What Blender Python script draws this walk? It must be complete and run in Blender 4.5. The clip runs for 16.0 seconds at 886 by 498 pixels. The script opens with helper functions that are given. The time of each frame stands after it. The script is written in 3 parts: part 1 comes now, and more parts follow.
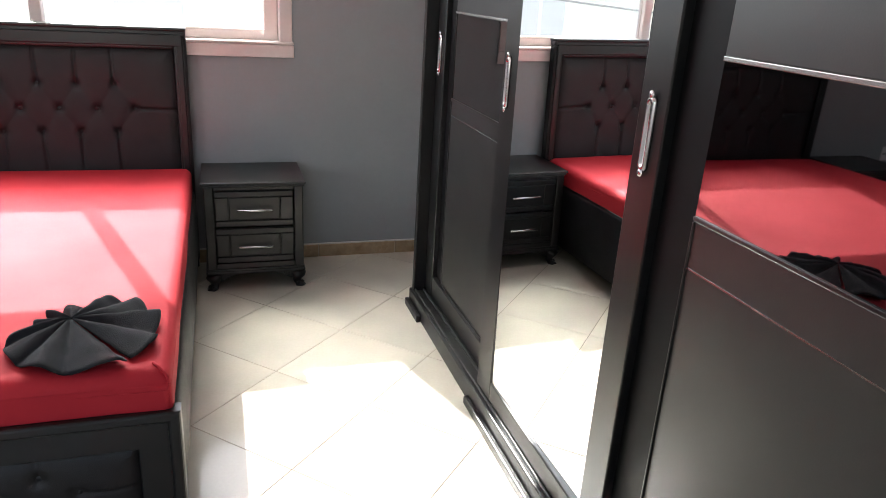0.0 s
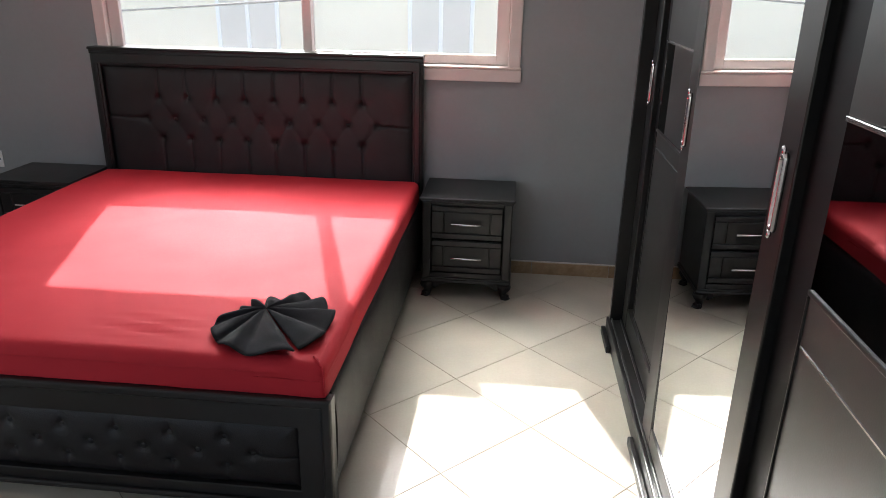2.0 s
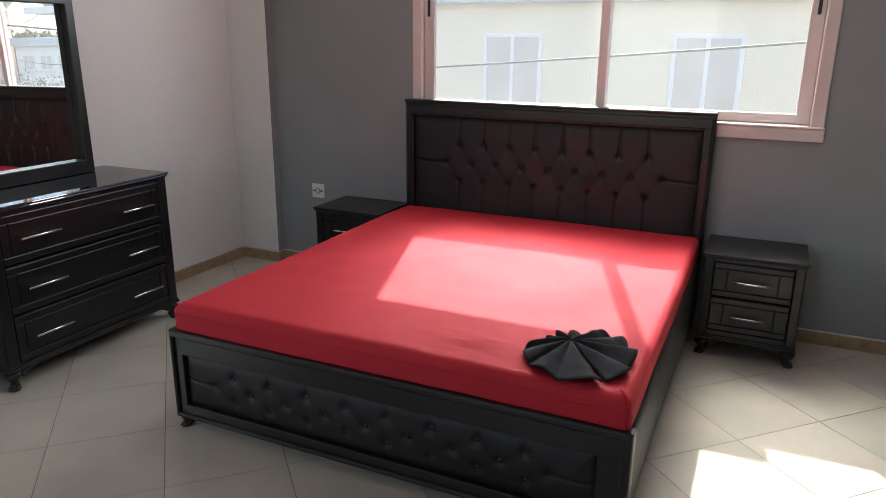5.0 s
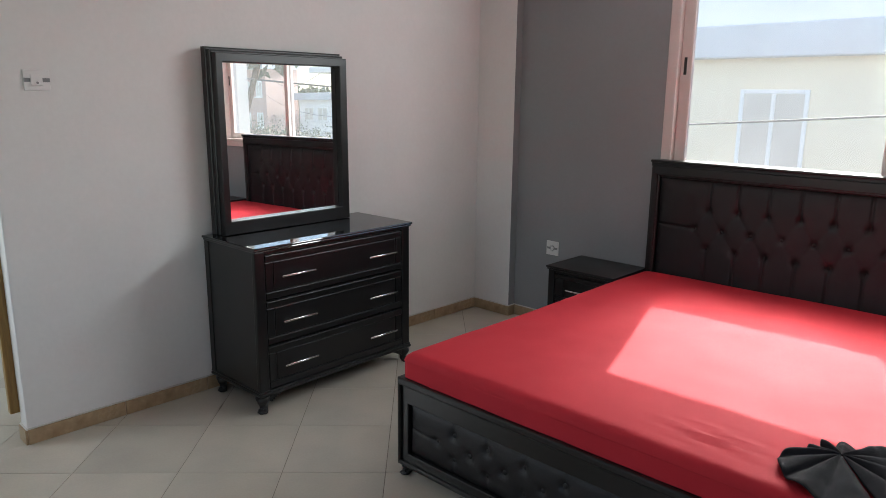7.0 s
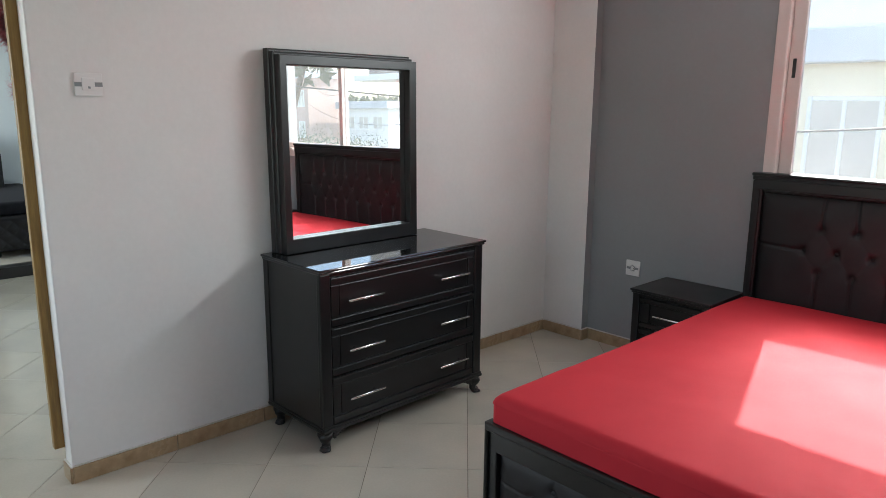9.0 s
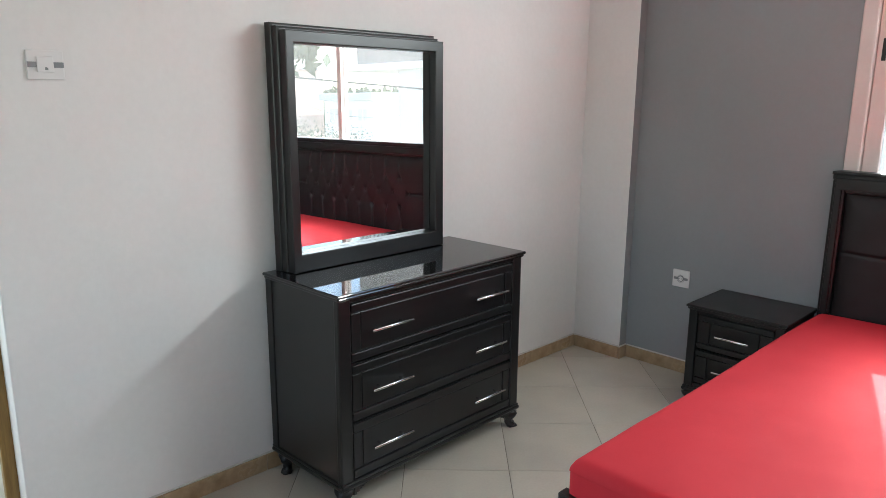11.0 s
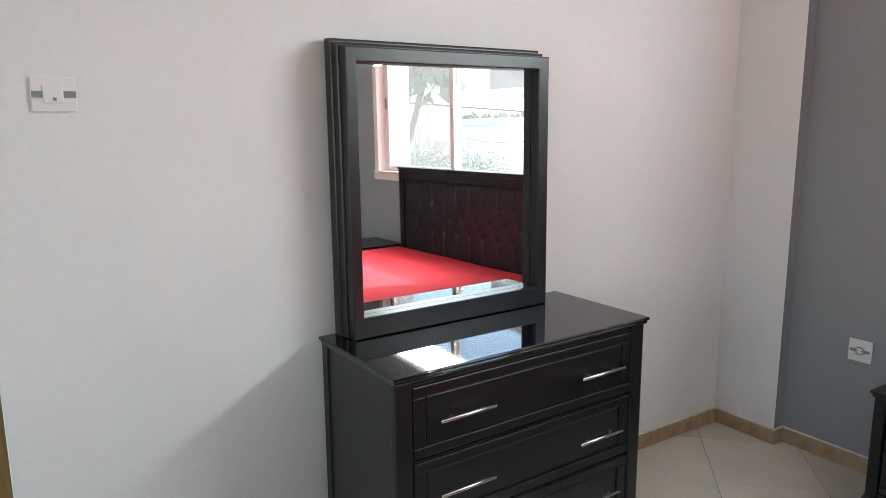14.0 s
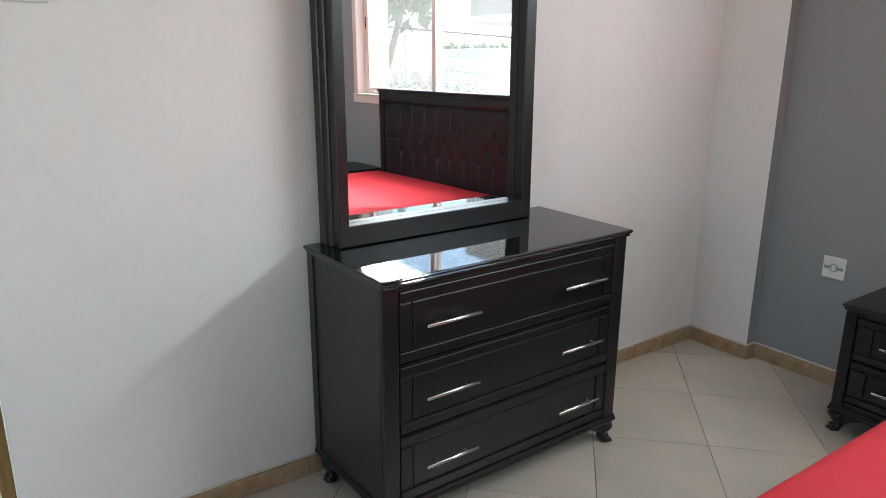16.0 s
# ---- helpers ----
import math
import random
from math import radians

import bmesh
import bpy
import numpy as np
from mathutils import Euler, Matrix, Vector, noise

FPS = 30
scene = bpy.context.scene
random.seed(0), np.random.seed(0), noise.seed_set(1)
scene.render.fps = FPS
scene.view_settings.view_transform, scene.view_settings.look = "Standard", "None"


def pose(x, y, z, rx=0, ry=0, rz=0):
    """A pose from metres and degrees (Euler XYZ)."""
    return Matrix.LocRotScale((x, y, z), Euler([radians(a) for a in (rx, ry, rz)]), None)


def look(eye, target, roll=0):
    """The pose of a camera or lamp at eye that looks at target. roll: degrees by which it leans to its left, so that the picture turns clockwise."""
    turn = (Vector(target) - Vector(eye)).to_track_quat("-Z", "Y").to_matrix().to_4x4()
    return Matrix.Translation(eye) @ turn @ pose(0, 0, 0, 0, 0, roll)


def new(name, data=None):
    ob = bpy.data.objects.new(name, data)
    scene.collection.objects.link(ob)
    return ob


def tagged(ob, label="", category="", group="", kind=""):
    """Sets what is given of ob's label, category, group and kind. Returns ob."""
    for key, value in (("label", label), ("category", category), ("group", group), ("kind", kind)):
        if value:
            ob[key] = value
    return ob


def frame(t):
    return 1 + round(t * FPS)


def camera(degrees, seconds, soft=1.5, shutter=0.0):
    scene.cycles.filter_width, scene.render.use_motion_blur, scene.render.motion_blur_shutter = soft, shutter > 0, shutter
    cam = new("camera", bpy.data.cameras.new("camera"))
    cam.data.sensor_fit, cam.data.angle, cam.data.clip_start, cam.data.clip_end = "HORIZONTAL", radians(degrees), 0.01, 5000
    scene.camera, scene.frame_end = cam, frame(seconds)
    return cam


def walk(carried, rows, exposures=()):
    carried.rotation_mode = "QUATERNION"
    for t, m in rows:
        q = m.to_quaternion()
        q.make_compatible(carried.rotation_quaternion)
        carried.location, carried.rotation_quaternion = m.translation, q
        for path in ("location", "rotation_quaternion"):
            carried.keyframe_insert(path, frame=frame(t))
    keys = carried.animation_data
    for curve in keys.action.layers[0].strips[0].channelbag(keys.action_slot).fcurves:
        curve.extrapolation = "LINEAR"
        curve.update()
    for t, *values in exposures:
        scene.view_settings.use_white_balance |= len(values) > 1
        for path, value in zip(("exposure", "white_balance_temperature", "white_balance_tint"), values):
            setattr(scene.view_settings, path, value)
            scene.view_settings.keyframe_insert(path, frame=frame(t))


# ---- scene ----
cam = camera(64.2, 16.0, soft=0.8)
PATH = [
    (0, (0.013, 0.293, 1.494), (0.599, 2.075, 0.799), 3.5),
    (0.5, (0.097, 0.328, 1.512), (0.448, 2.16, 0.79), 2.8),
    (1, (0.221, 0.304, 1.565), (0.402, 2.168, 0.862), 2.3),
    (1.5, (0.332, 0.256, 1.569), (0.316, 2.136, 0.888), 2.5),
    (2, (0.368, 0.21, 1.592), (0.189, 2.075, 0.891), 1.1),
    (2.5, (0.345, 0.16, 1.593), (0.033, 2.014, 0.911), 0.6),
    (3, (0.307, 0.133, 1.576), (-0.078, 1.982, 0.92), 0.8),
    (5.5, (0.104, -0.046, 1.603), (-0.83, 1.64, 1.069), 0.6),
    (6, (0.076, -0.038, 1.612), (-0.99, 1.579, 1.114), 0.7),
    (6.5, (0.056, 0.009, 1.608), (-1.129, 1.554, 1.151), 0.3),
    (7, (0.056, 0.05, 1.615), (-1.291, 1.465, 1.185), 0.6),
    (7.5, (-0.024, 0.09, 1.614), (-1.439, 1.438, 1.189), 0.3),
    (8, (-0.127, 0.116, 1.609), (-1.57, 1.436, 1.19), 0.1),
    (8.5, (-0.241, 0.144, 1.604), (-1.68, 1.473, 1.197), 0.3),
    (9, (-0.354, 0.168, 1.599), (-1.778, 1.512, 1.191), 0.5),
    (11.5, (-1.011, 0.449, 1.574), (-2.398, 1.824, 1.142), 0.4),
    (12, (-1.048, 0.483, 1.588), (-2.448, 1.843, 1.153), 0.2),
    (12.5, (-1.095, 0.544, 1.585), (-2.547, 1.865, 1.202), -0.1),
    (13, (-1.151, 0.69, 1.588), (-2.687, 1.914, 1.211), 0.0),
    (13.5, (-1.212, 0.844, 1.576), (-2.822, 1.97, 1.203), -0.8),
    (14, (-1.263, 0.912, 1.585), (-2.903, 1.998, 1.222), -0.4),
    (14.5, (-1.267, 0.947, 1.576), (-2.909, 2.018, 1.183), -0.3),
    (15, (-1.278, 0.944, 1.54), (-2.898, 2.032, 1.099), -0.1),
    (15.5, (-1.291, 0.926, 1.514), (-2.88, 2.047, 1.048), 0.3),
    (16, (-1.273, 0.884, 1.5), (-2.842, 2.0, 0.957), 0.4),
]
walk(cam, [(t, look(eye, target, roll)) for t, eye, target, roll in PATH],
     exposures=[(0.0, 2.22, 6450, 8), (1.5, 1.85, 6500, 9), (3.0, 1.7, 6500, 9), (6.0, 1.62, 6500, 8), (9.0, 1.88, 6400, 5), (12.0, 2.42, 6350, 3), (14.0, 2.36, 6350, 3), (16.0, 2.36, 6350, 3)])

# ---- world, sun and daylight ----
SUN_WAY = Vector((0.232, -0.72, -0.68)).normalized()
world = bpy.data.worlds.new("sky")
scene.world = world
world.use_nodes = True
wn = world.node_tree.nodes
sky = wn.new("ShaderNodeTexSky")
sky.sky_type = "NISHITA"
sky.sun_disc = False
sky.sun_elevation = math.asin(-SUN_WAY.z)
sky.sun_rotation = math.atan2(-SUN_WAY.x, -SUN_WAY.y)
wn["Background"].inputs["Strength"].default_value = 0.15
world.node_tree.links.new(sky.outputs[0], wn["Background"].inputs["Color"])

sun = new("sun", bpy.data.lights.new("sun", "SUN"))
sun.data.energy = 2.9
sun.data.angle = radians(0.6)
sun.data.color = (1.0, 0.97, 0.93)
sun.matrix_world = look((0, 0, 0), SUN_WAY)


def fill_light(name, eye, target, w, h, power, color=(0.93, 0.97, 1.0)):
    lamp = new(name, bpy.data.lights.new(name, "AREA"))
    lamp.data.shape, lamp.data.size, lamp.data.size_y = "RECTANGLE", w, h
    lamp.data.energy, lamp.data.color = power, color
    lamp.matrix_world = look(eye, target)
    return lamp


# Added lamp strip high in the window, out of view, to lift the room.
fill_light("bedroom_window_fill", (-0.79, 4.10, 2.26), (-0.79, 3.10, 2.36), 2.2, 0.30, 17)
# Added fill from behind the camera; no window is known there.
fill_light("back_fill", (-1.4, -1.36, 1.6), (-1.4, 1.0, 1.2), 1.6, 1.2, 1.8)
fill_light("hall_window_sky", (-5.4, -1.36, 1.6), (-5.4, 1.0, 1.2), 1.6, 1.2, 16)
# Added lamp that brightens the room built for the mirror view.
fill_light("mirror_view_fill", (-9.2, -0.55, 1.7), (-9.2, 1.0, 1.0), 1.2, 1.2, 16)


# ---- materials ----
def mat(name, color, rough=0.5, metal=0.0, vary=0.12, scale=6.0, bump=0.0, bscale=60.0, rvary=0.1, coat=0.0, objvary=0.0,
        tint=None, stretch=(1, 1, 1), spec=0.5, sheen=0.0):
    m = bpy.data.materials.new(name)
    m.use_nodes = True
    n, l = m.node_tree.nodes, m.node_tree.links
    p = n["Principled BSDF"]
    tc = n.new("ShaderNodeTexCoord")
    mp = n.new("ShaderNodeMapping")
    mp.inputs["Scale"].default_value = stretch
    l.new(tc.outputs["Object"], mp.inputs[0])
    a = n.new("ShaderNodeTexNoise")
    a.inputs["Scale"].default_value, a.inputs["Detail"].default_value = scale, 5
    b = n.new("ShaderNodeTexNoise")
    b.inputs["Scale"].default_value, b.inputs["Detail"].default_value = bscale, 3
    l.new(mp.outputs[0], a.inputs[0])
    l.new(mp.outputs[0], b.inputs[0])
    mix = n.new("ShaderNodeMixRGB")
    c2 = tint or tuple(c * (1 - vary) for c in color)
    mix.inputs[1].default_value, mix.inputs[2].default_value = (*color, 1), (*c2, 1)
    ramp = n.new("ShaderNodeValToRGB")
    ramp.color_ramp.elements[0].position, ramp.color_ramp.elements[1].position = 0.35, 0.68
    l.new(a.outputs["Fac"], ramp.inputs[0])
    l.new(ramp.outputs[0], mix.inputs[0])
    out = mix.outputs[0]
    fine = n.new("ShaderNodeMixRGB")
    fine.blend_type = "MULTIPLY"
    fine.inputs[0].default_value = vary
    l.new(out, fine.inputs[1])
    l.new(b.outputs["Fac"], fine.inputs[2])
    out = fine.outputs[0]
    if objvary:
        oi = n.new("ShaderNodeObjectInfo")
        mr = n.new("ShaderNodeMapRange")
        mr.inputs[3].default_value, mr.inputs[4].default_value = 1 - objvary, 1 + objvary
        l.new(oi.outputs["Random"], mr.inputs[0])
        mul = n.new("ShaderNodeMixRGB")
        mul.blend_type = "MULTIPLY"
        mul.inputs[0].default_value = 1
        l.new(out, mul.inputs[1])
        l.new(mr.outputs[0], mul.inputs[2])
        out = mul.outputs[0]
    l.new(out, p.inputs["Base Color"])
    rr = n.new("ShaderNodeMapRange")
    rr.inputs[3].default_value, rr.inputs[4].default_value = max(0, rough * (1 - rvary)), min(1, rough * (1 + rvary))
    l.new(a.outputs["Fac"], rr.inputs[0])
    l.new(rr.outputs[0], p.inputs["Roughness"])
    p.inputs["Metallic"].default_value = metal
    p.inputs["Specular IOR Level"].default_value = spec
    p.inputs["Coat Weight"].default_value = coat
    p.inputs["Coat Roughness"].default_value = 0.08
    p.inputs["Sheen Weight"].default_value = sheen
    if bump:
        bp = n.new("ShaderNodeBump")
        bp.inputs["Strength"].default_value, bp.inputs["Distance"].default_value = bump, 0.004
        l.new(b.outputs["Fac"], bp.inputs["Height"])
        l.new(bp.outputs[0], p.inputs["Normal"])
    return m


def clear_glass(name, rough=0.0, color=(1, 1, 1)):
    m = bpy.data.materials.new(name)
    m.use_nodes = True
    p = m.node_tree.nodes["Principled BSDF"]
    p.inputs["Base Color"].default_value = (*color, 1)
    p.inputs["Transmission Weight"].default_value = 1
    p.inputs["Roughness"].default_value = rough
    p.inputs["IOR"].default_value = 1.3
    return m


WHITE = mat("white_wall_paint", (0.80, 0.785, 0.77), 0.7, vary=0.07, scale=1.3, bump=0.12, bscale=45)
GREY = mat("grey_wall_paint", (0.282, 0.292, 0.302), 0.65, vary=0.07, scale=1.4, bump=0.12, bscale=45)
CEIL = mat("ceiling_paint", (0.82, 0.81, 0.80), 0.8, vary=0.03, scale=1.0)
TILE = mat("cream_floor_tile", (0.56, 0.515, 0.43), 0.11, vary=0.10, scale=2.6, bscale=90, rvary=0.3, objvary=0.05,
           tint=(0.48, 0.45, 0.385))
GROUT = mat("grey_grout", (0.20, 0.17, 0.14), 0.9, vary=0.3, scale=9)
SKIRT = mat("tan_marble_skirting", (0.50, 0.36, 0.22), 0.28, vary=0.3, scale=14, bscale=50, objvary=0.12, tint=(0.36, 0.24, 0.13))
JOINT = mat("white_joint_filler", (0.72, 0.69, 0.65), 0.85, vary=0.15, scale=20)
BLACK = mat("black_lacquered_wood", (0.0125, 0.012, 0.0125), 0.34, vary=0.3, scale=5, bump=0.012, bscale=180, rvary=0.15, spec=0.5)
SATIN = mat("satin_black_panel", (0.021, 0.021, 0.0205), 0.42, vary=0.3, scale=3, bump=0.04, bscale=260, rvary=0.15, spec=0.7)
GLOSS = mat("gloss_black_top", (0.006, 0.006, 0.007), 0.035, vary=0.2, scale=4, rvary=0.5, spec=0.8)
LEATHER = mat("black_leatherette", (0.0155, 0.0138, 0.0158), 0.50, vary=0.3, scale=8, bump=0.25, bscale=420, rvary=0.15, spec=0.40)
RED = mat("red_cotton_sheet", (0.52, 0.020, 0.034), 0.78, vary=0.10, scale=3, bump=0.10, bscale=500, spec=0.34)
CLOTH = mat("charcoal_cotton", (0.019, 0.019, 0.024), 0.9, vary=0.3, scale=14, bump=0.5, bscale=350, sheen=0.03, spec=0.2)
CHROME = mat("chrome", (0.80, 0.80, 0.81), 0.14, metal=1.0, vary=0.05, scale=20, rvary=0.4)
BRUSHED = mat("brushed_aluminium", (0.62, 0.62, 0.64), 0.3, metal=1.0, vary=0.1, scale=20)
MATTE = mat("matte_black_edge", (0.004, 0.004, 0.005), 0.55, vary=0.2, scale=6, spec=0.15)
SMOKED = mat("smoked_black_glass", (0.21, 0.20, 0.205), 0.02, metal=1.0, vary=0.05, scale=2, rvary=0.4)
MIRROR = mat("mirror_silver", (0.90, 0.92, 0.92), 0.0, metal=1.0, vary=0.0, scale=1, rvary=0)
SILVERLINE = mat("silver_inlay", (0.66, 0.65, 0.64), 0.25, metal=1.0, vary=0.1)
PVC = mat("pinkish_white_window_frame", (0.70, 0.60, 0.57), 0.4, vary=0.06, scale=4)
PLASTIC = mat("white_switch_plastic", (0.78, 0.77, 0.76), 0.3, vary=0.03)
GREYPL = mat("grey_plastic", (0.25, 0.26, 0.27), 0.4, vary=0.05)
DARKPL = mat("dark_plastic", (0.02, 0.02, 0.02), 0.4, vary=0.1)
OAK = mat("golden_oak_casing", (0.40, 0.24, 0.07), 0.4, vary=0.35, scale=9, stretch=(6, 6, 0.5), tint=(0.27, 0.15, 0.04))
TINSEL = mat("red_tinsel", (0.72, 0.09, 0.13), 0.35, metal=0.25, vary=0.4, scale=60, tint=(0.75, 0.45, 0.45))
GLASS = clear_glass("window_glass")
gn, gl = GLASS.node_tree.nodes, GLASS.node_tree.links
dust = gn.new("ShaderNodeBsdfTranslucent")
dust.inputs[0].default_value = (0.9, 0.88, 0.84, 1)
gmix, gnoise, gramp = gn.new("ShaderNodeMixShader"), gn.new("ShaderNodeTexNoise"), gn.new("ShaderNodeMapRange")
gnoise.inputs["Scale"].default_value = 7
gnoise.inputs["Detail"].default_value = 3
gramp.inputs[3].default_value, gramp.inputs[4].default_value = 0.045, 0.085
gl.new(gnoise.outputs["Fac"], gramp.inputs[0])
gl.new(gramp.outputs[0], gmix.inputs[0])
gl.new(gn["Principled BSDF"].outputs[0], gmix.inputs[1])
gl.new(dust.outputs[0], gmix.inputs[2])
gl.new(gmix.outputs[0], gn["Material Output"].inputs["Surface"])
CREAM = mat("cream_render", (0.84, 0.73, 0.54), 0.85, vary=0.08, scale=0.6, bump=0.1)
# Base kept below plain white so the sunlit wing does not burn out.
STUCCO = mat("greyish_white_stucco", (0.60, 0.58, 0.55), 0.85, vary=0.10, scale=0.8, bump=0.1)
PALE = mat("pale_render", (0.80, 0.79, 0.77), 0.85, vary=0.08, scale=0.5)
BRICKY = mat("terracotta_render", (0.60, 0.42, 0.36), 0.85, vary=0.2, scale=0.8)
EARTH = mat("dusty_ground", (0.30, 0.27, 0.21), 0.95, vary=0.3, scale=0.3)
ROOFB = mat("bluish_roof_edge", (0.55, 0.58, 0.62), 0.7, vary=0.15, scale=1)
LEAF = mat("foliage", (0.10, 0.13, 0.07), 0.6, vary=0.5, scale=3, tint=(0.04, 0.07, 0.02))
BARK = mat("bark", (0.14, 0.10, 0.07), 0.9, vary=0.4, scale=12)
CABLE = mat("black_cable", (0.03, 0.03, 0.03), 0.6, vary=0.1)
# Opaque panes with the pale, washed-out reflection put into their colour.
PANE = mat("pale_reflection_pane", (0.66, 0.61, 0.54), 0.5, vary=0.2, scale=1, spec=0.2)
GREEN = mat("grey_green_hall_paint", (0.70, 0.74, 0.75), 0.7, vary=0.05, scale=1.2)


# ---- mesh helpers ----
def bx(bm, x0, x1, y0, y1, z0, z1, bev=0.0, seg=2):
    """A box, with rounded edges where bev is given, added to bm."""
    t = bmesh.new()
    bmesh.ops.create_cube(t, size=1)
    for v in t.verts:
        v.co = Vector(((x0 + x1) / 2 + v.co.x * (x1 - x0), (y0 + y1) / 2 + v.co.y * (y1 - y0), (z0 + z1) / 2 + v.co.z * (z1 - z0)))
    if bev:
        b = min(bev, 0.45 * min(abs(x1 - x0), abs(y1 - y0), abs(z1 - z0)))
        bmesh.ops.bevel(t, geom=t.edges[:], offset=b, segments=seg, profile=0.5, affect="EDGES")
    me = bpy.data.meshes.new("t")
    t.to_mesh(me)
    t.free()
    bm.from_mesh(me)
    bpy.data.meshes.remove(me)
    return bm


def box(*a, **k):
    return bx(bmesh.new(), *a, **k)


def rod(bm, a, b, r, n=10):
    """A round bar from a to b with closed ends."""
    a, b = Vector(a), Vector(b)
    q = (b - a).to_track_quat("Z", "Y")
    rings = []
    for c, s in ((a, 0.7), (a + (b - a).normalized() * r * 0.3, 1.0), (b - (b - a).normalized() * r * 0.3, 1.0), (b, 0.7)):
        rings.append([bm.verts.new(c + q @ Vector((math.cos(i * math.tau / n) * r * s, math.sin(i * math.tau / n) * r * s, 0))) for i in range(n)])
    for p, o in zip(rings, rings[1:]):
        for i in range(n):
            bm.faces.new((p[i], p[(i + 1) % n], o[(i + 1) % n], o[i]))
    bm.faces.new(rings[0][::-1])
    bm.faces.new(rings[-1])
    return bm


def loft(bm, rings):
    """Closed tube through rings of points."""
    vs = [[bm.verts.new(p) for p in r] for r in rings]
    n = len(vs[0])
    for p, o in zip(vs, vs[1:]):
        for i in range(n):
            bm.faces.new((p[i], p[(i + 1) % n], o[(i + 1) % n], o[i]))
    bm.faces.new(vs[0][::-1])
    bm.faces.new(vs[-1])
    return bm


def sheet_grid(bm, nu, nv, f):
    vs = [[bm.verts.new(f(i / nu, j / nv)) for j in range(nv + 1)] for i in range(nu + 1)]
    for i in range(nu):
        for j in range(nv):
            bm.faces.new((vs[i][j], vs[i + 1][j], vs[i + 1][j + 1], vs[i][j + 1]))
    return bm


def mitred(outer, inner, y0, y1, bev):
    """A flat mitred frame between two rectangles (left, right, bottom, top), with eased front edges."""
    b = bmesh.new()
    loops = [[b.verts.new(p) for p in ((l, y, lo), (r, y, lo), (r, y, hi), (l, y, hi))]
             for y in (y0, y1) for l, r, lo, hi in (outer, inner)]
    fo, fi, bo, bi = loops
    for i in range(4):
        j = (i + 1) % 4
        for p, q in ((fo, fi), (fi, bi), (bi, bo), (bo, fo)):
            b.faces.new((p[i], p[j], q[j], q[i]))
    rims = [e for e in b.edges if e.verts[0] in fo and e.verts[1] in fo or e.verts[0] in fi and e.verts[1] in fi]
    bmesh.ops.bevel(b, geom=rims, offset=bev, segments=3, profile=0.5, affect="EDGES")
    return b


def mesh_of(name, bm, material, smooth=False):
    me = bpy.data.meshes.new(name)
    bmesh.ops.recalc_face_normals(bm, faces=bm.faces[:])
    bm.to_mesh(me)
    bm.free()
    for m in material if isinstance(material, (list, tuple)) else [material]:
        me.materials.append(m)
    if smooth:
        for p in me.polygons:
            p.use_smooth = True
    return me


def part(name, bm, material, parent=None, label="", smooth=False):
    ob = new(name, mesh_of(name, bm, material, smooth))
    ob.parent = parent
    return tagged(ob, label)


def share(name, me, parent, m=None):
    ob = new(name, me)
    ob.parent = parent
    if m is not None:
        ob.matrix_basis = m
    return ob


def thing(name, m, label, category, group="", kind=""):
    ob = new(name)
    ob.empty_display_size = 0.1
    ob.matrix_basis = m
    return tagged(ob, label, category, group, kind)


def setting(name, bm, material, label="", category="wall"):
    return tagged(part(name, bm, material), label, category, "", "structure")


# ---- the shell of the bedroom ----
WEST, NORTH, EAST, SOUTH, TOP = -3.41, 4.12, 1.52, -1.30, 2.85
WX0, WX1, WZ0, WZ1 = -1.98, 0.39, 1.118, 2.42     # window opening
bm = bmesh.new()
bx(bm, WEST - 0.25, WX0, NORTH, NORTH + 0.22, 0, TOP)
bx(bm, WX1, EAST + 0.2, NORTH, NORTH + 0.22, 0, TOP)
bx(bm, WX0, WX1, NORTH, NORTH + 0.22, 0, WZ0)
bx(bm, WX0, WX1, NORTH, NORTH + 0.22, WZ1, TOP)
setting("wall_north", bm, GREY, "grey painted wall behind the bed with a wide window")

bm = box(WEST - 0.09, WEST, 0.91, NORTH, 0, TOP, bev=0.006)
bx(bm, WEST - 0.09, WEST, SOUTH, -0.15, 0, TOP)
bx(bm, WEST - 0.09, WEST, -0.15, 0.91, 2.25, TOP)
setting("wall_west", bm, WHITE, "white painted wall behind the dresser, ending at an open doorway")

bm = box(WEST, -3.075, 4.05, NORTH, 0, TOP)
pillar = setting("wall_pillar", bm, [WHITE, GREY], "shallow white pillar in the corner with a grey side")
for poly in pillar.data.polygons:
    if poly.normal.x > 0.9:
        poly.material_index = 1
setting("wall_east", box(EAST, EAST + 0.2, SOUTH, NORTH, 0, TOP), WHITE, "white painted wall behind the wardrobe")


def wall_with_hole(x0, x1, y0, y1, hx0, hx1, hz0, hz1):
    b = box(x0, hx0, y0, y1, 0, TOP)
    bx(b, hx1, x1, y0, y1, 0, TOP)
    bx(b, hx0, hx1, y0, y1, 0, hz0)
    bx(b, hx0, hx1, y0, y1, hz1, TOP)
    return b


# The hole is made up, to let the back fill lamp in.
setting("wall_south", wall_with_hole(WEST - 0.09, EAST + 0.2, SOUTH - 0.2, SOUTH, -2.2, -0.6, 1.0, 2.2), WHITE, "plain white wall opposite the bed with an added opening for a fill lamp")
setting("ceiling", box(WEST - 0.3, EAST + 0.2, SOUTH - 0.2, NORTH + 0.2, TOP, TOP + 0.15), CEIL, "plain white ceiling", "ceiling")

